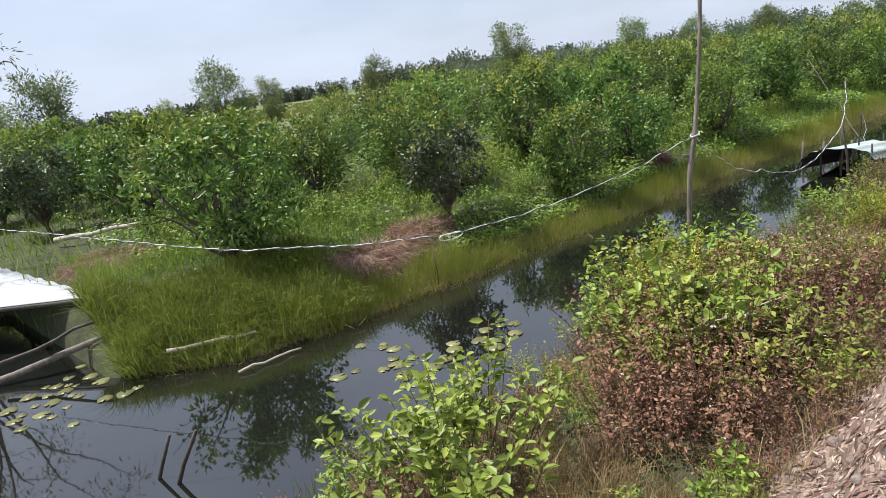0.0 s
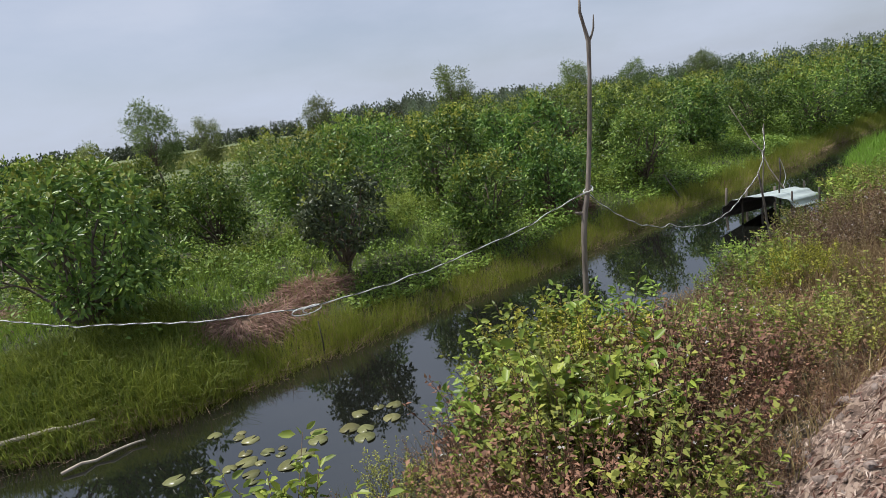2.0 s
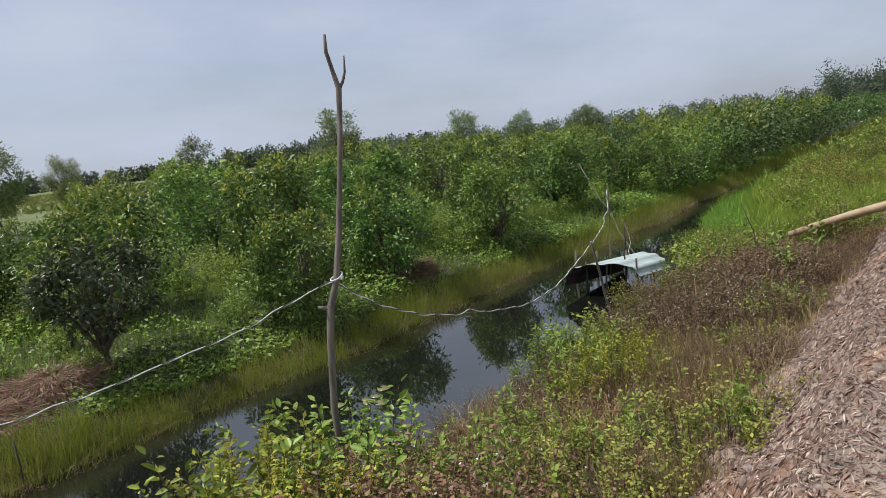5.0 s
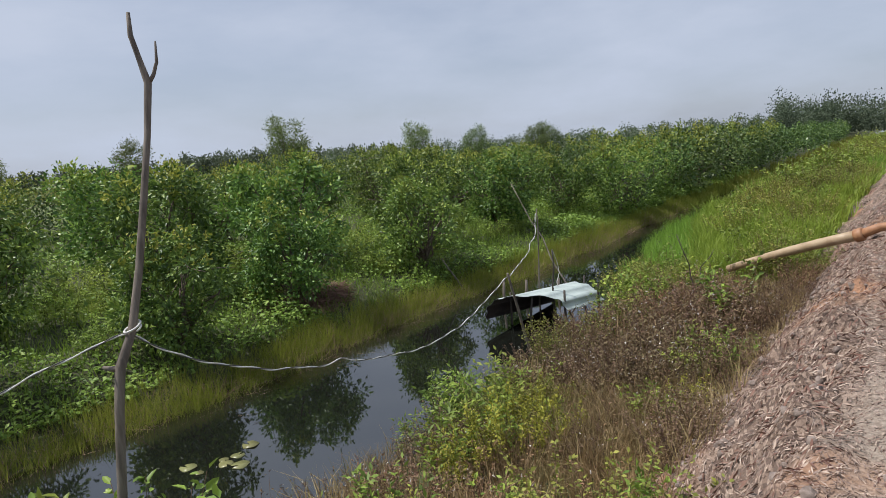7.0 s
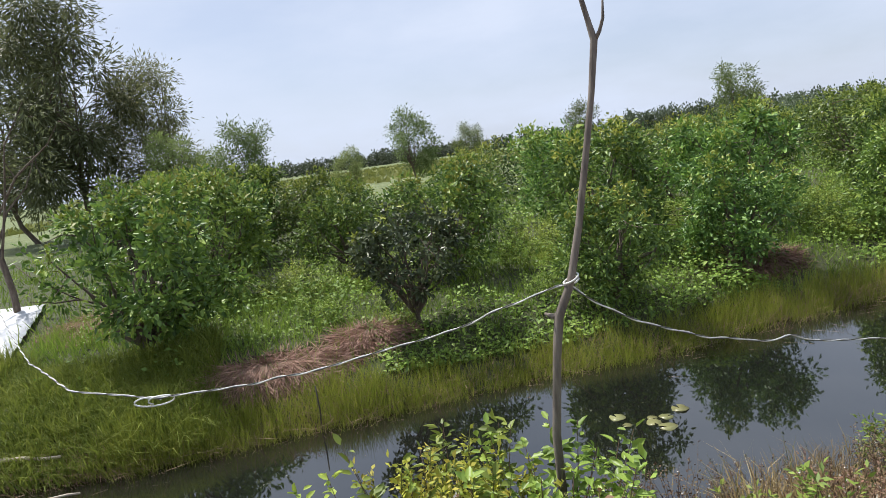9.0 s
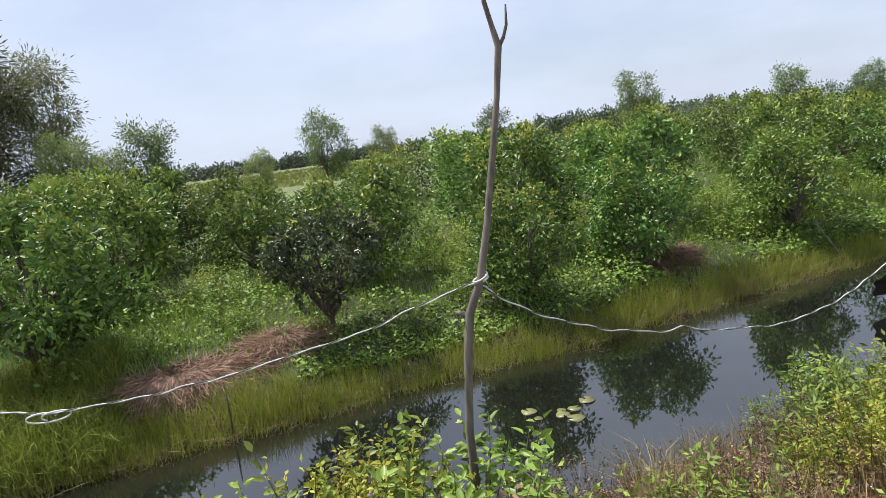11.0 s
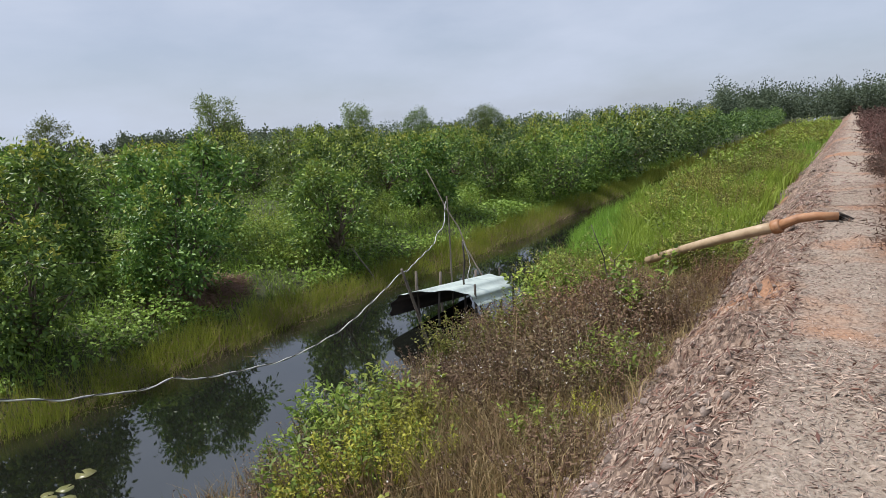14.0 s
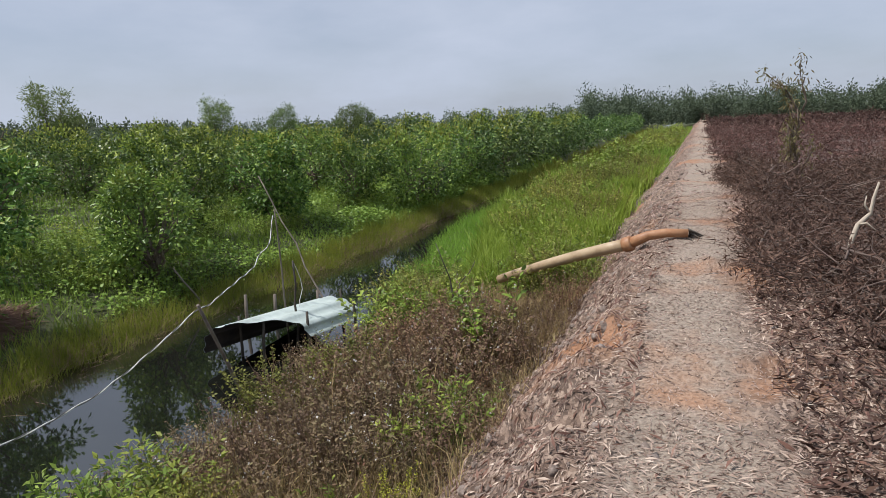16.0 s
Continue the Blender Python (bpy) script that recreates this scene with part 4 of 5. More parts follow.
# ---------------------------------------------------------------- grass
def grasses():
    rng = np.random.default_rng(23)

    def field(name, label, n, xf, y0, y1, h, width, material, lean=0.25, fine=False, tufts=0, power=1.0, sink=0.03):
        y = y0 + (y1 - y0) * rng.uniform(0, 1, n) ** power
        lo, hi = xf(y)
        x = lo + (hi - lo) * rng.uniform(0, 1, n)
        if tufts:
            k = rng.integers(0, tufts, n)
            x, y = x[k] + rng.normal(0, 0.09, n), y[k] + rng.normal(0, 0.09, n)
        g = Geo()
        p = on_ground(np.stack([x, y], 1)) - [0, 0, sink]
        hh = h * rng.uniform(0.5, 1.1, n) * (0.65 + 0.7 * lattice(x * 1.3, y * 1.3, 31))
        w = width * rng.uniform(0.7, 1.3, n) * (1 + np.hypot(x, y - 6) / 25)
        blades(g, p, rng.normal(0, lean, (n, 2)), hh, w, rng, fine)
        tagged(g.link(name, material), label, "grass", kind="stuff")

    field("sedge", "yellow-green sedge standing along the far water's edge", 48000, lambda y: (far_shore(y) - 0.42, far_shore(y) + 0.2), 3.6, 45, 0.36, 0.007, SEDGE, 0.28, True, 2300, power=1.4)
    field("dry_sedge", "dead straw-coloured sedge hanging into the far edge of the water", 16000, lambda y: (far_shore(y) - 0.3, far_shore(y) + 0.34), 2.0, 30, 0.3, 0.008, STRAW, 0.95, True, 900, power=1.3)
    field("grass", "lush green grass on the far bank under the fruit trees", 42000, lambda y: (far_shore(y) - 5.5, far_shore(y) - 0.45), 1.8, 45, 0.34, 0.011, GRASS, 0.4, True, power=1.3)
    field("grass", "rank green grass across the orchard floor", 28000, lambda y: (-30 + 0 * y, -11 + 0 * y), -4, 60, 0.4, 0.018, GRASS, 0.4, True)
    field("tall_grass", "bright green tall grass on the canal bank beside the dike", 24000, lambda y: (-3.2 - 2.2 * np.clip((y - 16.5) / 8.0, 0, 1), -1.75 + 0 * y), 16.5, 34, 0.66, 0.013, BRIGHT_GRASS, 0.34, False, 2600, power=1.2)
    field("tall_grass", "green grass strip running along the dike into the distance", 16000, lambda y: (-6.3 + 0 * y, -1.6 + 0 * y), 33, 100, 0.6, 0.03, GRASS, 0.4, True, 3000, power=1.3)
    field("sedge", "olive sedge choking the narrowing far canal", 9000, lambda y: (far_shore(y) - 0.4, near_shore(y) + 0.4), 36, 112, 0.62, 0.022, SEDGE, 0.25, True, power=1.2)
    field("grass", "thin dry and green grass among the weeds on the bank", 16000, lambda y: (near_shore(y) - 0.05, -1.35 + 0 * y), -3, 17.5, 0.26, 0.006, DRY_GRASS, 0.5)
    field("grass", "long lush green grass hanging over the pond bank", 15000, lambda y: (far_shore(y) - 2.2, far_shore(y) + 0.1), 1.5, 4.6, 0.45, 0.009, GRASS, 0.55, False)
    field("sedge", "rank sedge along the near edge of the narrowing canal", 16000, lambda y: (near_shore(y) - 0.1, near_shore(y) + 2.2), 17, 46, 0.42, 0.012, BRIGHT_GRASS, 0.35, True, power=1.3)
    field("reeds", "thin green reeds standing in the shallow water", 900, lambda y: (near_shore(y) - 0.6, near_shore(y) + 0.1), 0.3, 14, 0.5, 0.006, SEDGE, 0.18, False, 60)
    field("field_grass", "sunlit yellow-green grass field beyond the orchard", 9000, lambda y: (-170 + 0 * y, -62 + 0 * y), -20, 120, 0.7, 0.25, FIELD_GRASS, 0.5, True)


def undergrowth():
    """A low carpet of broad weeds under the fruit trees."""
    rng = np.random.default_rng(29)
    n = 125000
    y = rng.uniform(2.5, 45, n)
    x = far_shore(y) - 0.45 - 13 * rng.uniform(0, 1, n) ** 1.7
    keep = lattice(x * 0.6, y * 0.6, 71) + rng.normal(0, 0.12, n) > 0.36
    keep &= ~((x > -9.3) & (y > 4.2) & (y < 6.6))
    x, y = x[keep], y[keep]
    p = on_ground(np.stack([x, y], 1))
    p[:, 2] += 0.6 * lattice(x * 1.1, y * 1.1, 72) ** 1.5 * rng.uniform(0.1, 1, len(x))
    g = Geo()
    s = 0.056 * rng.uniform(0.6, 1.3, len(x)) * (1 + np.hypot(x, y - 6) / 30)
    plain_leaves(g, p, rng.normal(0, 1, p.shape) * [1, 1, 0.4], unit(rng.normal(0, 0.45, p.shape) + [0, 0, 1]), s, s * 0.6)
    tagged(g.link("undergrowth", UNDER_LEAF), "low bright green broadleaf weeds under the fruit trees", "undergrowth", kind="stuff")


# ---------------------------------------------------------------- the pole, the cable and the tin shelter
def pole():
    root = thing("forked_pole", -4.09, 7.13, "grey weathered forked wooden pole standing at the water's edge", "pole", z=-1.5)
    o = np.array([-4.09, 7.13, -1.5])
    g = Geo()
    main = np.array([(-4.09, 7.13, -1.6), (-4.12, 7.13, -0.9), (-4.14, 7.14, -0.46), (-4.15, 7.21, 0.08), (-4.14, 7.25, 0.35), (-4.16, 7.37, 0.56), (-4.18, 7.48, 0.92), (-4.2, 7.59, 1.36), (-4.225, 7.69, 1.76), (-4.25, 7.76, 2.1), (-4.27, 7.735, 2.25), (-4.29, 7.71, 2.4), (-4.28, 7.71, 2.54)]) - o
    tube(g, main, [0.031, 0.031, 0.030, 0.029, 0.033, 0.027, 0.025, 0.023, 0.021, 0.025, 0.018, 0.017, 0.012], 9)
    g.link("shaft", POLE_WOOD, root, smooth=True)
    g = Geo()
    tube(g, np.array([(-4.25, 7.75, 2.08), (-4.225, 7.79, 2.15), (-4.21, 7.815, 2.23), (-4.2, 7.82, 2.36)]) - o, [0.017, 0.013, 0.011, 0.006], 7)
    g.link("prong", POLE_WOOD, root, smooth=True)
    g = Geo()
    tube(g, np.array([(-4.14, 7.25, 0.35), (-4.18, 7.21, 0.355), (-4.21, 7.18, 0.37)]) - o, [0.026, 0.016, 0.01], 6)
    g.link("knot", POLE_WOOD, root, "broken stub of a side branch")


def cable():
    """Two twisted strands slung from stick to stick."""
    key = np.array([(-14.2, 0.14, 0.47), (-12.1, 1.07, 0.32), (-9.93, 1.96, 0.16), (-8.41, 2.61, 0.04), (-7.49, 3.01, 0.0), (-5.94, 3.8, 0.02), (-5.35, 4.51, 0.01), (-4.82, 5.61, 0.12), (-4.45, 6.55, 0.31), (-4.17, 7.34, 0.57), (-4.12, 7.42, 0.47), (-4.11, 7.78, 0.23), (-4.19, 8.37, -0.03), (-4.24, 8.9, -0.2),
                    (-4.26, 9.12, -0.225), (-4.27, 9.22, -0.195), (-4.27, 9.35, -0.28), (-4.3, 9.76, -0.39), (-4.33, 10.3, -0.476), (-4.37, 11.02, -0.49), (-4.4, 11.4, -0.43), (-4.45, 11.85, -0.32), (-4.46, 12.4, -0.14), (-4.6, 12.7, -0.2), (-4.75, 13.2, -0.15), (-5.0, 13.95, -0.1), (-5.1, 14.2, 0.02), (-5.12, 14.35, 0.0), (-5.22, 14.6, 0.15), (-5.3, 14.74, 0.33), (-5.33, 14.85, 0.4)])
    rng = np.random.default_rng(4)
    seg = np.concatenate([[0], np.cumsum(np.linalg.norm(np.diff(key, axis=0), axis=1))])
    s = np.arange(0, seg[-1], 0.014)
    p = np.stack([np.interp(s, seg, key[:, k]) for k in range(3)], 1)
    ker = np.hanning(23)
    ker /= ker.sum()
    pad = np.concatenate([np.repeat(p[:1], 11, 0), p, np.repeat(p[-1:], 11, 0)])
    p = np.stack([np.convolve(pad[:, k], ker, "valid") for k in range(3)], 1)
    p[:, 2] += 0.016 * (lattice(s * 5.0, s * 0 + 2.2, 8) - 0.5) + 0.02 * (lattice(s * 1.7, s * 0 + 5.2, 9) - 0.5)
    p[:, 0] += 0.02 * (lattice(s * 3.0, s * 0 + 7.2, 10) - 0.5)
    root = thing("twisted_cable", key[0, 0], key[0, 1], "pale twisted two-strand cable slung across the canal bank", "cable", z=key[0, 2])
    d = unit(np.gradient(p, axis=0))
    u = unit(np.cross(d, [0, 0, 1.0]))
    w = np.cross(u, d)
    a = s * 2 * math.pi / 0.32
    for k, (name, mat, lab) in enumerate((("strand", STRAND_PALE, "pale grey strand"), ("strand", STRAND_DARK, "dark strand"))):
        g = Geo()
        tube(g, p + 0.004 * (np.cos(a + k * math.pi)[:, None] * u + np.sin(a + k * math.pi)[:, None] * w) - key[0], 0.0052 if k == 0 else 0.0042, 5)
        g.link(name, mat, root, lab, True)
    # loose loop of the knot
    g = Geo()
    t = np.linspace(0, 2 * math.pi * 1.6, 44)
    c = np.array([-5.35, 4.51, -0.01]) - key[0]
    ring = c + np.stack([0.05 * np.cos(t) * 0.42 + 0.1 * (t / 10 - 0.5) * 0.42, 0.13 * np.cos(t) * 0.9 + 0.16 * (t / 10 - 0.5), 0.035 * np.sin(t)], 1)
    tube(g, ring, 0.0065, 5)
    g.link("loop", STRAND_PALE, root, smooth=True)
    g = Geo()
    t = np.linspace(0, 2 * math.pi * 1.3, 30)
    c = np.array([-4.155, 7.37, 0.56]) - key[0]
    tube(g, c + np.stack([0.05 * np.cos(t), 0.05 * np.sin(t), 0.03 * t / 8 + 0.02 * np.sin(t)], 1), 0.007, 5)
    g.link("lashing", STRAND_PALE, root, smooth=True)


def shelter():
    """An arched corrugated sheet on stakes over the water."""
    ax, ay = -5.2, 13.9
    root = thing("tin_shelter", ax, ay, "arched pale green corrugated sheet on stakes, one end torn", "shelter", z=-1.18)
    dirv = unit(np.array([0.09, 1.0, -0.085]))
    side = unit(np.array([1.0, -0.09, 0.0]))
    n_l, n_a = 34, 60
    L = np.linspace(-0.22, 1.8, n_l)
    ang = np.linspace(radians(10), radians(192), n_a)
    rad = 0.41 + 0.014 * np.sign(np.sin(ang * 12)) * np.abs(np.sin(ang * 12)) ** 0.5
    rng = np.random.default_rng(2)
    v = []
    for i, l in enumerate(L):
        for j, t in enumerate(ang):
            tear = 0.0
            if t < 1.8:
                tear = min(1.0, (1.8 - t) / 1.0) * 0.95
            ll = l
            if i < 15:
                ll = l + tear * 0.85 * (1 - i / 15) + 0.05 * (lattice(np.array(t * 6.0), np.array(1.0), 3) - 0.5) * (1 - i / 15)
            r = rad[j]
            v.append(dirv * ll + side * math.cos(t) * r * 1.2 + np.array([0, 0, 1.0]) * (math.sin(t) * r * 0.8 - 0.02))
    v = np.array(v) + [0, 0, 0.07]
    k = (np.arange(n_l - 1)[:, None] * n_a + np.arange(n_a - 1)[None, :]).ravel()
    sheet = link_mesh("roof_sheet", v, np.stack([k, k + 1, k + 1 + n_a, k + n_a], 1), material=TIN, parent=root, smooth=True)
    # added inner sheet, near-black to stand for the shade under the arch
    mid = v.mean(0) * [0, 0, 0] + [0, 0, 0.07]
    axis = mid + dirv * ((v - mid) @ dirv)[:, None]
    link_mesh("lining", axis + (v - axis) * 0.985, np.stack([k, k + n_a, k + 1 + n_a, k + 1], 1), material=SHADED_TIN, parent=root, label="added inner sheet with the arch's shade in its dark colour", smooth=True)
    for a, b, r in (((0.50, 0.60, -0.5), (0.47, 0.63, 0.36), 0.022), ((0.66, 0.85, -0.5), (0.44, 0.66, 0.2), 0.018), ((0.68, 1.5, -0.5), (0.66, 1.48, 0.3), 0.024),
                    ((-0.3, 0.25, -0.5), (-0.3, 0.25, 0.36), 0.02), ((0.1, 0.15, -0.5), (0.12, 0.2, 0.34), 0.02), ((0.3, 1.75, -0.5), (0.3, 1.75, 0.36), 0.02)):
        g = Geo()
        tube(g, bend(a, b, 0, 4, 0.006, rng), [r, r, r * 0.9, r * 0.8], 7)
        g.link("stake", DARK_WOOD, root, smooth=True)


def stick(name, label, a, b, r0, r1, material=None, bits=6, wob=0.012, seed=1):
    g = Geo()
    a, b = np.array(a, dtype=float), np.array(b, dtype=float)
    rng = np.random.default_rng(seed)
    tube(g, bend(a, b, 0, bits, wob, rng) - a, np.linspace(r0, r1, bits), 7)
    ob = g.link(name, material or POLE_WOOD, smooth=True)
    ob.matrix_basis = pose(*a)
    return tagged(ob, label, "stick")


def sticks():
    stick("prop_stick", "leaning grey stick that holds up the cable", (-4.53, 13.1, -1.6), (-4.45, 12.38, -0.1), 0.022, 0.016, seed=2)
    stick("prop_stick", "tall thin leaning stick behind the tin shelter", (-4.95, 15.75, -1.6), (-6.61, 16.25, 0.78), 0.016, 0.008, POLE_WOOD, seed=3, bits=8)
    stick("prop_stick", "thin upright stick carrying the cable's end", (-5.6, 15.3, -1.7), (-5.33, 14.86, 0.45), 0.016, 0.009, POLE_WOOD, seed=4, bits=8)
    stick("prop_stick", "crooked dark stake with a loose wire", (-5.03, 14.7, -1.7), (-5.0, 14.7, -0.2), 0.02, 0.013, DARK_WOOD, seed=5)
    stick("prop_stick", "short leaning stick at the far waterside", (-7.4, 15.9, -1.7), (-7.86, 15.5, -0.6), 0.02, 0.012, seed=6)
    stick("stake", "broken red-brown stub standing at the water's edge", (-4.55, 16.1, -1.5), (-4.5, 16.1, -0.93), 0.04, 0.018, STEM_BROWN, 5, seed=15)
    for k, (x, y, z) in enumerate(((-6.05, 15.6, -0.95), (-6.35, 15.3, -0.9), (-5.75, 16.3, -1.05))):
        stick("stake", "short old post standing in the canal", (x, y, -1.7), (x + 0.03, y, z), 0.03, 0.024, POLE_WOOD, 4, seed=30 + k)
    g = Geo()
    hang = np.array([(-5.0, 14.7, -0.2), (-4.96, 14.72, -0.32), (-4.93, 14.74, -0.45), (-4.9, 14.72, -0.58), (-4.93, 14.68, -0.72), (-4.88, 14.6, -0.78)])
    tube(g, hang - hang[0], 0.005, 5)
    ob = g.link("loose_wire", STRAND_PALE, smooth=True)
    ob.matrix_basis = pose(*hang[0])
    tagged(ob, "loose pale wire hanging from a stake over the shelter", "wire")
    stick("stake", "dark wet stake leaning out of the water", (-5.75, 1.0, -1.75), (-5.63, 1.33, -0.98), 0.02, 0.016, DARK_WOOD, 4, seed=7)
    stick("stake", "dark wet stake leaning out of the water", (-5.52, 1.1, -1.75), (-5.38, 1.5, -0.92), 0.022, 0.018, DARK_WOOD, 4, seed=8)
    stick("stake", "thin dark stake standing in the canal", (-7.4, 5.7, -1.7), (-7.42, 5.72, -0.85), 0.012, 0.008, DARK_WOOD, 4, seed=9)
    stick("fallen_branch", "pale dead branch lying along the far bank", (-8.2, 2.0, -1.12), (-7.75, 3.0, -1.12), 0.03, 0.015, PALE_WOOD, 6, 0.02, 10)
    stick("fallen_branch", "pale dead branch half in the water", (-7.2, 2.5, -1.33), (-7.15, 3.3, -1.32), 0.018, 0.01, PALE_WOOD, 6, 0.02, 11)
    stick("fallen_branch", "thin pale branch lying in the weeds", (-2.75, 4.75, -0.62), (-2.2, 5.5, -0.42), 0.01, 0.006, PALE_WOOD, 6, 0.012, 12)
    stick("thin_twig", "thin bare dead twig rising from the bank", (-2.82, 15.05, -1.05), (-3.13, 15.09, 0.02), 0.014, 0.005, DARK_WOOD, 6, 0.03, 13)
    stick("thin_twig", "thin bare dead twig rising from the bank", (-2.75, 14.65, -0.7), (-2.55, 14.9, -0.15), 0.008, 0.004, DARK_WOOD, 5, 0.02, 14)


def pipe():
    """A drain pipe over the dike's shoulder: a pale lower length, a collar and an orange upper length with a crushed mouth."""
    low, col, end = np.array([-2.66, 16.2, -0.7]), np.array([-0.86, 15.6, -0.03]), np.array([-0.2, 15.68, 0.1])
    root = thing("drain_pipe", -0.86, 15.6, "long faded orange drain pipe lying over the dike's edge", "pipe", z=-0.03)
    g = Geo()
    tube(g, bend(low, col, 0.03, 8) - col, np.linspace(0.058, 0.074, 8), 16)
    g.link("lower_length", PIPE_PALE, root, "sun-bleached cream pipe", True)
    g = Geo()
    d = unit(col - low)
    tube(g, [-d * 0.06, -d * 0.05, d * 0.04, d * 0.05], [0.082, 0.092, 0.092, 0.082], 16)
    g.link("collar", PIPE_ORANGE, root, "wide brown joint collar", True)
    g = Geo()
    pts = np.array([col, col + [0.22, 0.04, 0.10], col + [0.42, 0.07, 0.13], end]) - col
    tube(g, pts, [0.066, 0.058, 0.053, 0.05], 16)
    g.link("upper_length", PIPE_ORANGE, root, "orange-brown pipe end", True)
    g = Geo()
    rng = np.random.default_rng(6)
    for i in range(7):
        a = end - col + rng.normal(0, 0.03, 3)
        tube(g, bend(a, a + [0.1 + rng.uniform(0, 0.06), rng.normal(0, 0.05), -0.08], 0, 4), np.linspace(0.018, 0.008, 4), 4)
    g.link("split_end", DARK_WOOD, root, "dark split strips at the mouth")


# near-black: the shade inside the arch put into the colour
SHADED_TIN = rough_material("shaded_underside", [(0.01, 0.009, 0.008), (0.03, 0.024, 0.02), (0.06, 0.045, 0.035)], 5, roughness=0.8, bump=0.1)
STRAND_PALE = rough_material("pale_plastic", [(0.42, 0.42, 0.38), (0.62, 0.62, 0.57), (0.72, 0.71, 0.66)], 25, roughness=0.55, bump=0.1)
STRAND_DARK = rough_material("dark_plastic", [(0.05, 0.05, 0.045), (0.13, 0.125, 0.11)], 25, roughness=0.6, bump=0.1)
TIN = rough_material("painted_tin", [(0.26, 0.29, 0.27), (0.46, 0.53, 0.49), (0.58, 0.65, 0.60)], 3.5, roughness=0.45, bump=0.05, metallic=0.15)
PIPE_PALE = rough_material("bleached_pipe", [(0.22, 0.145, 0.08), (0.37, 0.27, 0.16), (0.46, 0.36, 0.23)], 5, roughness=0.5, bump=0.05)
PIPE_ORANGE = rough_material("orange_pipe", [(0.18, 0.08, 0.035), (0.32, 0.155, 0.07), (0.42, 0.24, 0.125)], 6, roughness=0.55, bump=0.08)


# ---------------------------------------------------------------- dike litter and the cleared field
def litter():
    rng = np.random.default_rng(31)

    def strew(name, label, n, x0, x1, y0, y1, length, material, lift=0.006, power=1.0, spread=0.25, bare=0.72):
        x = rng.uniform(x0, x1, n)
        y = y0 + (y1 - y0) * rng.uniform(0, 1, n) ** power
        keep = lattice(x * 1.4, y * 1.4, 41) + rng.normal(0, 0.25, n) > np.where(np.abs(x + 0.08 - 0.16 * lattice(y * 0.6, x * 0, 47)) < 0.36, bare, 0.15)
        x, y = x[keep], y[keep]
        p = on_ground(np.stack([x, y], 1)) + [0, 0, lift]
        m = len(p)
        a = rng.uniform(0, 2 * math.pi, m)
        dz = (height(x + np.cos(a) * 0.06, y + np.sin(a) * 0.06) - height(x, y)) / 0.06
        d = unit(np.stack([np.cos(a), np.sin(a), dz + rng.normal(0, spread, m)], 1))
        up = unit(rng.normal(0, 0.45, (m, 3)) + [0, 0, 1])
        g = Geo()
        s = length * rng.uniform(0.5, 1.3, m)
        plain_leaves(g, p, d, up, s, s * rng.uniform(0.11, 0.22, m), 0.5)
        tagged(g.link(name, material), label, "leaf litter", kind="stuff")

    strew("leaf_litter", "curled dead grey-brown leaves strewn over the dike", 110000, -1.8, 1.6, -0.5, 18, 0.05, LITTER, spread=0.26)
    strew("leaf_litter", "brown dead leaves heaped along the dike's shoulders", 30000, -1.8, 1.7, -0.5, 20, 0.075, BROWN_LITTER, 0.008, spread=0.35, bare=1.05)
    strew("leaf_litter", "dead leaves lying thinly along the farther dike", 15000, -1.7, 1.6, 18, 60, 0.085, LITTER, power=1.6)
    strew("leaf_litter", "dark brown withered leaves drifted along the edge of the cleared field", 16000, 0.38, 1.9, 8.5, 18, 0.085, SLASH_LEAF, 0.012, spread=0.5)
    strew("leaf_litter", "small dry chips and leaf scraps trodden into the path", 120000, -1.7, 1.4, 4, 20, 0.034, LITTER, 0.004, spread=0.3, bare=0.12)
    # earth clods
    g = Geo()
    n = 2400
    x, y = rng.uniform(-1.5, 0.2, n), rng.uniform(-0.3, 26, n)
    x = np.where(rng.random(n) < 0.86, rng.uniform(-1.45, -0.5, n), x)
    c = on_ground(np.stack([x, y], 1))
    s = 0.01 + 0.036 * rng.random(n) ** 3.0
    c[:, 2] -= s * 0.4
    ico = bmesh.new()
    bmesh.ops.create_icosphere(ico, subdivisions=1, radius=1)
    iv = np.array([v.co[:] for v in ico.verts])
    it = np.array([[v.index for v in f.verts] for f in ico.faces])
    ico.free()
    v = iv[None] * (1 + rng.normal(0, 0.24, (n, len(iv), 1))) * s[:, None, None] * rng.uniform(0.7, 1.2, (n, 1, 3)) + c[:, None, :]
    t = it[None] + (np.arange(n) * len(iv))[:, None, None]
    g.add(v.reshape(-1, 3), None, t.reshape(-1, 3))
    tagged(g.link("earth_clods", CLOD), "dry crumbling clods of earth on the dike's shoulder", "earth", kind="stuff")


CLOD = rough_material("dry_clod", [(0.08, 0.06, 0.049), (0.2, 0.157, 0.13), (0.37, 0.305, 0.26)], 30, bump=0.5)


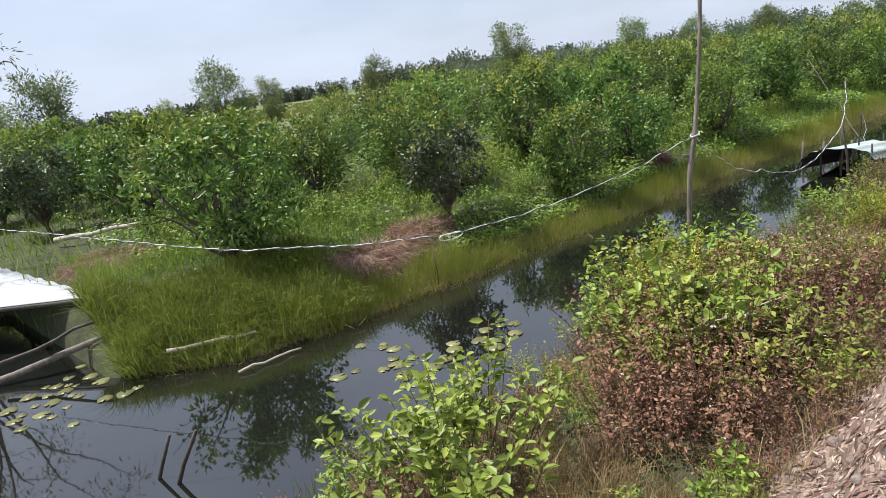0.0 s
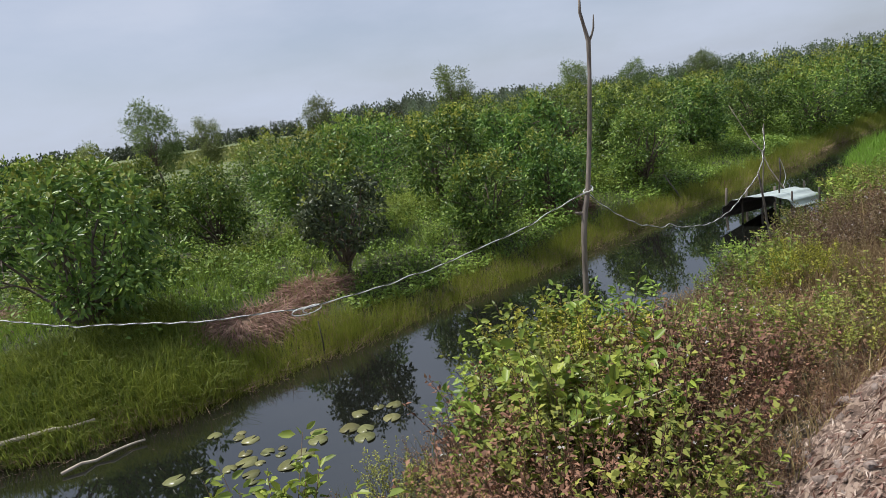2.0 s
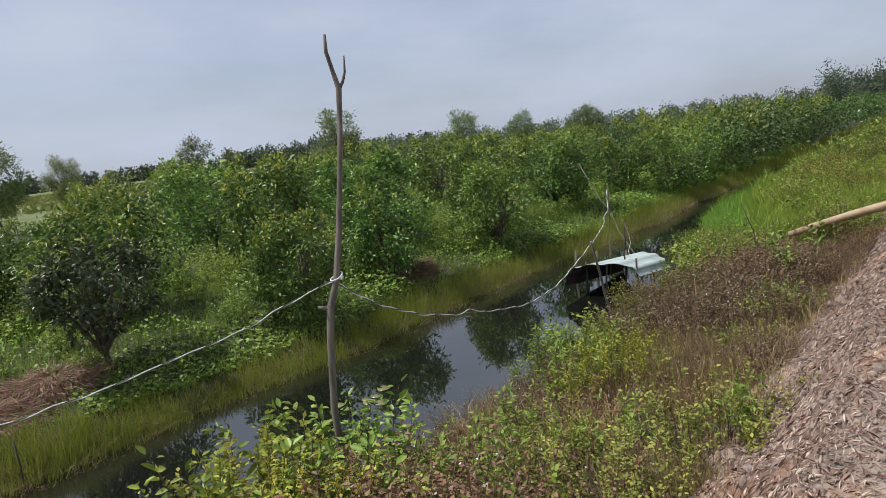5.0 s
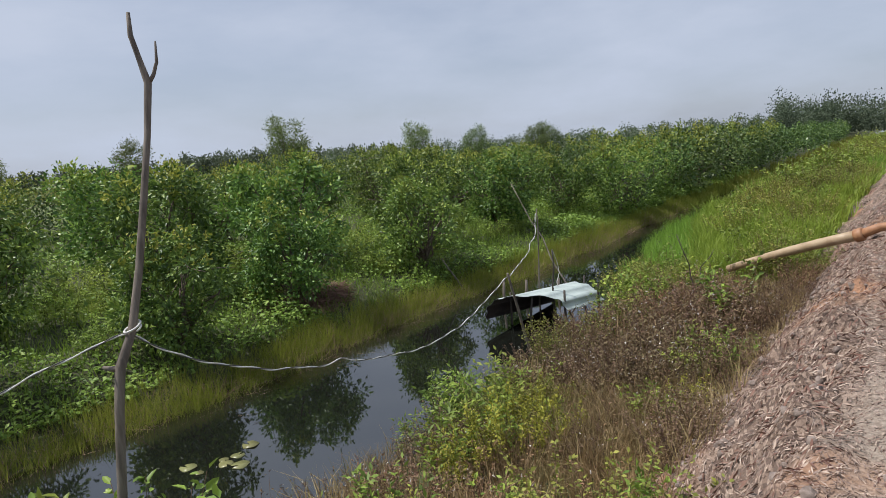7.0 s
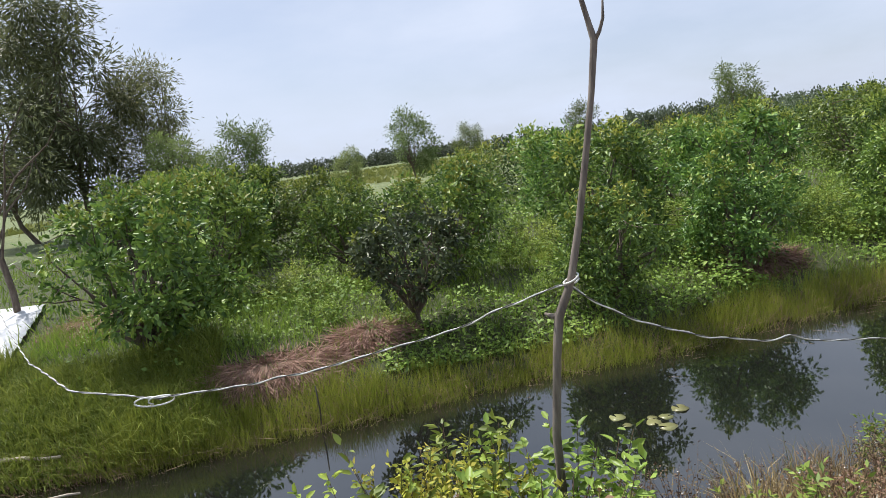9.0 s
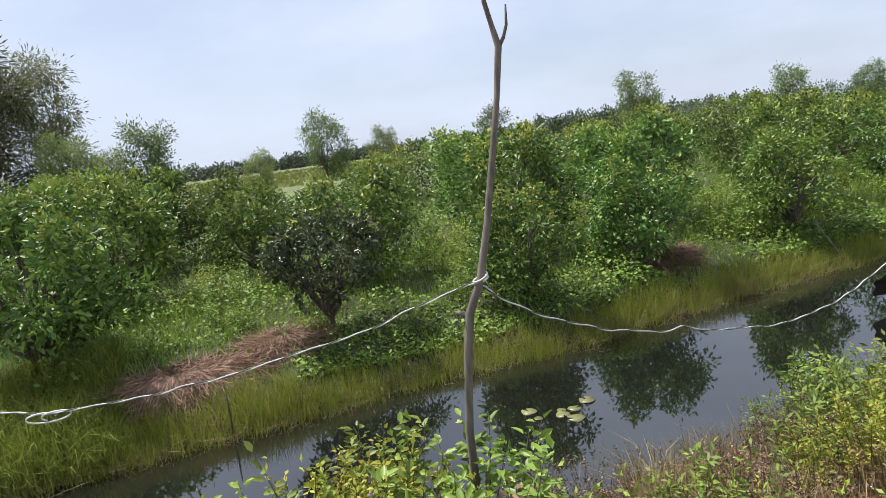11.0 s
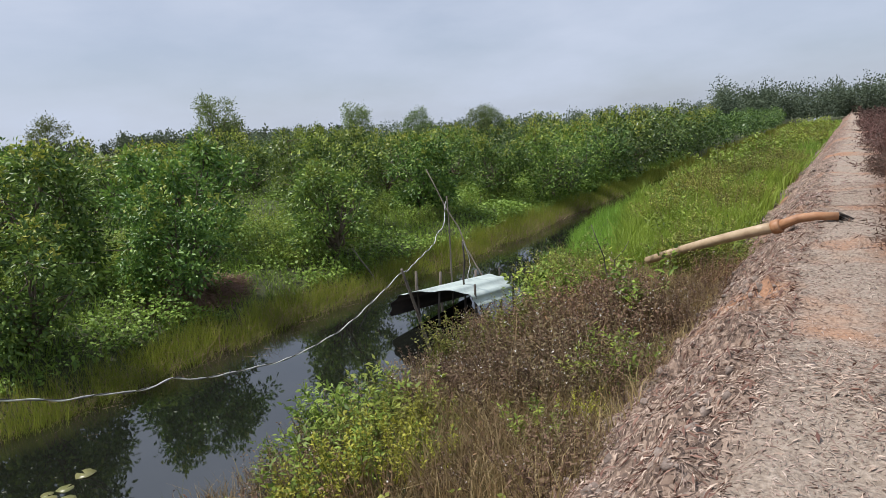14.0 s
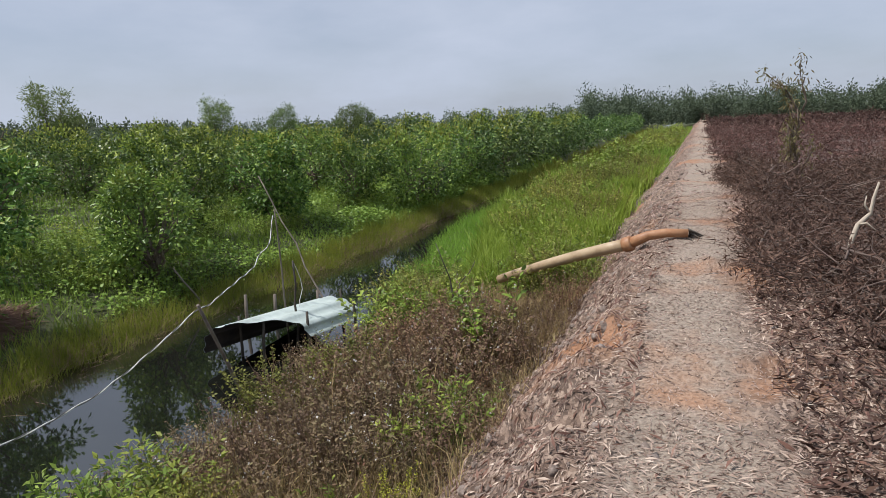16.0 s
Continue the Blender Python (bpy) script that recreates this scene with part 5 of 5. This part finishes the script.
def slash_field():
    """Felled dead brushwood over the cleared field."""
    rng = np.random.default_rng(37)

    def brush(name, label, n, x0, x1, y0, y1, tall, twig, leaf, per, power=1.0):
        x = x0 + (x1 - x0) * rng.uniform(0, 1, n) ** power
        y = rng.uniform(y0, y1, n)
        lap = 0.4 * np.clip((y - 11.4) / 1.6, 0, 1) * np.clip((3.5 - x) / 2.5, 0, 1) * (0.7 + 0.6 * lattice(y * 0.9, x * 0, 55))
        x = x - lap + 0.5 * (lattice(y * 0.55, y * 0, 57) - 0.45) * np.clip((4.0 - x) / 2.5, 0, 1)
        bump = lattice(x * 0.5, y * 0.5, 51)
        c = on_ground(np.stack([x, y], 1))
        rise = np.where((y < 11.6) & (y > 4), np.clip((x - 0.9) / 1.6, 0.12, 1), 1.0)
        c[:, 2] += rise * tall * (0.06 + 1.05 * bump ** 1.6) * rng.uniform(0.05, 1, n) * np.clip((x + lap - 0.78) / 0.4, 0.1, 1)
        wood, lv = Geo(), Geo()
        a = rng.uniform(0, 2 * math.pi, n)
        d = unit(np.stack([np.cos(a), np.sin(a), rng.normal(0.15, 0.4, n)], 1))
        ln = twig * rng.uniform(0.4, 1.3, n)
        mid = c + d * ln[:, None] * 0.5 + rng.normal(0, 0.06, (n, 3)) * ln[:, None]
        end = c + d * ln[:, None] + rng.normal(0, 0.08, (n, 3)) * ln[:, None]
        side = unit(np.cross(d, [0, 0, 1.0]))
        upv = np.cross(side, d)
        r = (0.0035 + 0.010 * rng.random(n) ** 4)[:, None] * (1 + np.hypot(x, y - 12)[:, None] / 25)
        ring = [o + r * k * (ca * side + sa * upv) for o, k in ((c, 1.0), (mid, 0.8), (end, 0.3)) for ca, sa in ((1, 0), (-0.5, 0.87), (-0.5, -0.87))]
        v = np.stack(ring, 1).reshape(-1, 3)
        q = [[b + i, b + (i + 1) % 3, b + 3 + (i + 1) % 3, b + 3 + i] for b in (0, 3) for i in range(3)]
        wood.add(v, (np.arange(n)[:, None, None] * 9 + np.array(q)[None]).reshape(-1, 4))
        tagged(wood.link(name, SLASH_WOOD), label, "brushwood", kind="stuff")
        k = np.repeat(np.arange(n), per)
        f = rng.uniform(0.2, 1, (len(k), 1))
        p = c[k] + (end - c)[k] * f + rng.normal(0, 0.05, (len(k), 3))
        s = leaf * rng.uniform(0.6, 1.3, len(k)) * (1 + np.hypot(x, y - 12)[k] / 55)
        dd = unit(rng.normal(0, 1, (len(k), 3)) + [0, 0, -0.35])
        plain_leaves(lv, p, dd, unit(rng.normal(0, 1, (len(k), 3))), s, s * 0.18, 0.5)
        tagged(lv.link("withered_leaves", SLASH_LEAF), "withered brown-purple leaves on the felled brushwood", "dead leaves", kind="stuff")

    brush("brushwood", "felled dead branches heaped along the edge of the dike", 6800, 0.9, 6, 4, 26, 0.95, 0.42, 0.07, 20, 1.5)
    brush("brushwood", "dead brushwood covering the cleared field", 4000, 0.75, 15, 24, 62, 0.6, 0.6, 0.1, 15, 1.4)
    brush("brushwood", "dead brushwood reaching across the cleared field to the forest", 2800, 1.0, 34, 58, 112, 0.32, 1.1, 0.2, 12)
    brush("brushwood", "dead brushwood on the cleared field beside the path", 600, 1.0, 6, -5, 4, 0.6, 0.6, 0.11, 6, 1.2)
    g = Geo()
    tube(g, [(1.14, 14.4, 0.1), (1.19, 14.45, 0.28), (1.24, 14.5, 0.42), (1.33, 14.5, 0.52), (1.35, 14.52, 0.66), (1.38, 14.52, 0.80)], [0.024, 0.022, 0.02, 0.018, 0.014, 0.008], 6)
    tube(g, [(1.24, 14.5, 0.42), (1.3, 14.46, 0.44), (1.37, 14.44, 0.38)], [0.014, 0.01, 0.005], 5)
    tube(g, [(1.33, 14.5, 0.52), (1.28, 14.5, 0.6), (1.29, 14.5, 0.68)], [0.012, 0.008, 0.004], 5)
    ob = g.link("bare_branch", PALE_WOOD, smooth=True)
    tagged(ob, "pale bleached crooked branch sticking out of the brushwood", "branch")


SLASH_WOOD = rough_material("dead_brushwood", [(0.05, 0.033, 0.026), (0.11, 0.077, 0.06), (0.27, 0.21, 0.17)], 3, bump=0.2)


def dead_tree():
    x, y = 1.55, 21.5
    rng = np.random.default_rng(8)
    root = thing("withered_sapling", x, y, "dying sapling with dry drooping leaves beside the cleared field", "tree")
    wood, lv = Geo(), Geo()
    p = []
    for i in range(7):
        a = rng.uniform(0, 6.28)
        end = np.array([math.cos(a) * 0.28, math.sin(a) * 0.28, rng.uniform(0.9, 1.65)])
        pts = bend((rng.normal(0, 0.06), rng.normal(0, 0.06), -0.1), end, 0.05, 7, 0.05, rng)
        wood = Geo()
        tube(wood, pts, np.linspace(0.03, 0.012, 7), 5)
        wood.link("stem", BARK, root, smooth=True)
        p.append(pts[3:])
    for end in ((-0.62, 0.1, 2.2), (-0.42, 0.1, 1.95), (-0.02, 0.0, 2.45)):
        pts = bend((0.02, 0, 1.4), end, 0.12, 7, 0.04, rng)
        wood = Geo()
        tube(wood, pts, np.linspace(0.018, 0.006, 7), 4)
        wood.link("branch", BARK, root, smooth=True)
        p.append(pts[2:])
    p = np.concatenate(p)
    p = np.repeat(p, 16, 0) + rng.normal(0, 0.07, (len(p) * 16, 3))
    plain_leaves(lv, p, rng.normal(0, 0.5, p.shape) + [0, 0, -0.7], unit(rng.normal(0, 1, p.shape)), 0.12 * rng.uniform(0.6, 1.2, len(p)), 0.028)
    tagged(lv.link("foliage", WILTED, root, "wilted olive-brown leaves"), kind="stuff")


WILTED = leaf_material("wilted_leaf", [(0.10, 0.07, 0.04), (0.17, 0.14, 0.06), (0.15, 0.17, 0.06)], 0.6, 0.25, 0.5)


# ---------------------------------------------------------------- the far pond shelter, straw heaps, lily pads
def tin_roof():
    root = thing("pond_roof", -11.6, 0.6, "low white sheet-metal roof over the pond edge with dark posts", "shelter", z=-0.62)
    n, m = 40, 8
    u, w = np.linspace(0, 1, n), np.linspace(0, 1, m)
    a, b, c, d = np.array([1.55, 1.12, 0.0]), np.array([-4.3, 0.0, 0.03]), np.array([-5.6, -2.6, -0.02]), np.array([-0.9, -1.15, -0.05])
    v = []
    for i in u:
        for j in w:
            pt = (a * (1 - i) + b * i) * (1 - j) + (d * (1 - i) + c * i) * j
            v.append(pt + np.array([0, 0, 0.018 * math.sin(i * n * 1.6)]))
    k = (np.arange(n - 1)[:, None] * m + np.arange(m - 1)[None, :]).ravel()
    s = link_mesh("roof_sheet", v, np.stack([k, k + m, k + m + 1, k + 1], 1), material=WHITE_TIN, parent=root, smooth=True)
    s.modifiers.new("thickness", "SOLIDIFY").thickness = 0.012
    for p in ((1.2, 0.95), (-0.6, -0.8), (-2.0, 0.3), (-4.6, -1.2)):
        g = Geo()
        tube(g, [(p[0], p[1], -1.3), (p[0] + 0.02, p[1], 0.0)], [0.04, 0.035], 8)
        g.link("post", DARK_WOOD, root, smooth=True)
    g = Geo()
    tube(g, bend((1.5, 1.08, -0.05), (-0.9, -1.12, -0.09), 0, 8), 0.035, 8)
    g.link("edge_beam", DARK_WOOD, root, smooth=True)
    stick("log", "bare pale log resting at the pond's edge", (-9.9, 0.15, -1.3), (-9.35, 1.6, -1.02), 0.05, 0.045, POLE_WOOD, 6, 0.01, 21)
    stick("log", "curved dark branch leaning under the roof", (-9.95, 0.3, -1.1), (-9.35, 1.45, -0.78), 0.03, 0.02, DARK_WOOD, 6, 0.02, 22)
    stick("log", "long thin log lying across the far ground", (-16.2, 2.0, -0.55), (-14.6, 3.6, -0.4), 0.06, 0.04, PALE_WOOD, 6, 0.02, 23)


WHITE_TIN = rough_material("white_tin", [(0.36, 0.37, 0.37), (0.55, 0.56, 0.56), (0.66, 0.67, 0.67)], 2.5, roughness=0.4, bump=0.05)


def straw_heaps():
    rng = np.random.default_rng(41)
    for x, y, rx, ry, tall in ((-8.45, 5.2, 0.5, 1.2, 0.27), (-8.9, 6.6, 0.4, 0.6, 0.18), (-8.8, 12.8, 0.5, 0.9, 0.2), (-12.5, 2.4, 1.3, 0.9, 0.25)):
        n = 3800
        a, r = rng.uniform(0, 6.28, n), np.sqrt(rng.uniform(0, 1, n))
        px, py = np.cos(a) * r * rx, np.sin(a) * r * ry
        z = height(x + px, y + py) - float(height(x, y)) + tall * (1 - r ** 2) * (0.6 + 0.7 * lattice(px * 4 + 50, py * 4, 61)) * rng.uniform(0.6, 1, n)
        d = np.stack([np.cos(a), np.sin(a), -0.55 + 0 * a], 1) + rng.normal(0, 0.5, (n, 3))
        g = Geo()
        plain_leaves(g, np.stack([px, py, z], 1), d, unit(rng.normal(0, 0.6, (n, 3)) + [0, 0, 1]), 0.26 * rng.uniform(0.4, 1.3, n), 0.011)
        body = Geo()
        gx = np.linspace(-1, 1, 13)
        X, Y = np.meshgrid(gx, gx)
        R = np.clip(X ** 2 + Y ** 2, 0, 1.4)
        Z = height(x + X * rx, y + Y * ry) - float(height(x, y)) + tall * 0.55 * (1 - R) * (0.7 + 0.5 * lattice(X * 3 + 20, Y * 3, 62)) - 0.02
        k = (np.arange(12)[:, None] * 13 + np.arange(12)[None, :]).ravel()
        body.add(np.stack([X * rx, Y * ry, Z], -1).reshape(-1, 3), np.stack([k, k + 1, k + 14, k + 13], 1))
        ob = body.link("hay_mound", STRAW_BED, smooth=True)
        ob.matrix_basis = pose(x, y, float(height(x, y)))
        tagged(ob, "heap of cut dead grass drying on the far bank", "straw heap", "straw heaps")
        tagged(g.link("loose_straw", STRAW, ob), kind="stuff")


STRAW_BED = rough_material("old_straw", [(0.06, 0.04, 0.025), (0.14, 0.09, 0.055), (0.2, 0.14, 0.09)], 12)


PAD_PATCHES = ((-5.75, 3.95, 0.5, 0.45, 30), (-5.4, 4.9, 0.3, 0.4, 12), (-8.7, 0.85, 0.6, 0.4, 46), (-7.9, 1.5, 0.25, 0.15, 6), (-5.7, 8.7, 0.25, 0.4, 16))


def lily_pads():
    rng = np.random.default_rng(43)
    pads = []
    for cx, cy, sx, sy, n in PAD_PATCHES:
        for _ in range(n):
            x, y, r = cx + rng.normal(0, sx * 0.6), cy + rng.normal(0, sy * 0.6), rng.uniform(0.045, 0.105)
            if all(math.hypot(x - a, y - b) > (r + c) * 0.85 for a, b, c in pads) and x > float(far_shore(np.array(y))) + 0.05:
                pads.append((x, y, r))
    t = np.linspace(0.25, 2 * math.pi - 0.25, 15)
    protos = []
    for i in range(3):
        e = 1 + 0.06 * np.sin(t * (3 + i)) + rng.normal(0, 0.015, 15)
        v = np.concatenate([[[0.12, 0, 0.02]], np.stack([np.cos(t) * e, np.sin(t) * e, 0.05 + 0.06 * np.sin(t * 2 + i)], 1), np.stack([np.cos(t) * e, np.sin(t) * e, 0.03 + 0.06 * np.sin(t * 2 + i)], 1)])
        tri = [(0, k, k + 1) for k in range(1, 15)]
        q = [(k, k + 15, k + 16, k + 1) for k in range(1, 15)]
        protos.append(link_mesh("lily_pad", v, q, tri, PAD))
        tagged(protos[-1], "round notched green lily pad floating on the water", "lily pad", "lily pads")
    used = set()
    for i, (x, y, r) in enumerate(pads):
        m, ob = pose(x, y, WATER_Z + 0.003, 0, 0, rng.uniform(0, 360)), protos[i % 3]
        if i % 3 not in used:
            used.add(i % 3)
            ob.matrix_basis = m
            ob.scale = (r, r, r)
        else:
            was = ob.scale.copy()
            ob.scale = (r, r, r)
            copy_thing(ob, m)
            ob.scale = was


PAD = leaf_material("lily_leaf", [(0.12, 0.13, 0.05), (0.2, 0.21, 0.09), (0.3, 0.28, 0.15)], 0.3, 0.1, 0.3)

orchard()
slender_trees()
far_woods()
bank_plants()
grasses()
undergrowth()
pole()
cable()
shelter()
sticks()
pipe()
tin_roof()
dead_tree()
straw_heaps()
lily_pads()
slash_field()
litter()
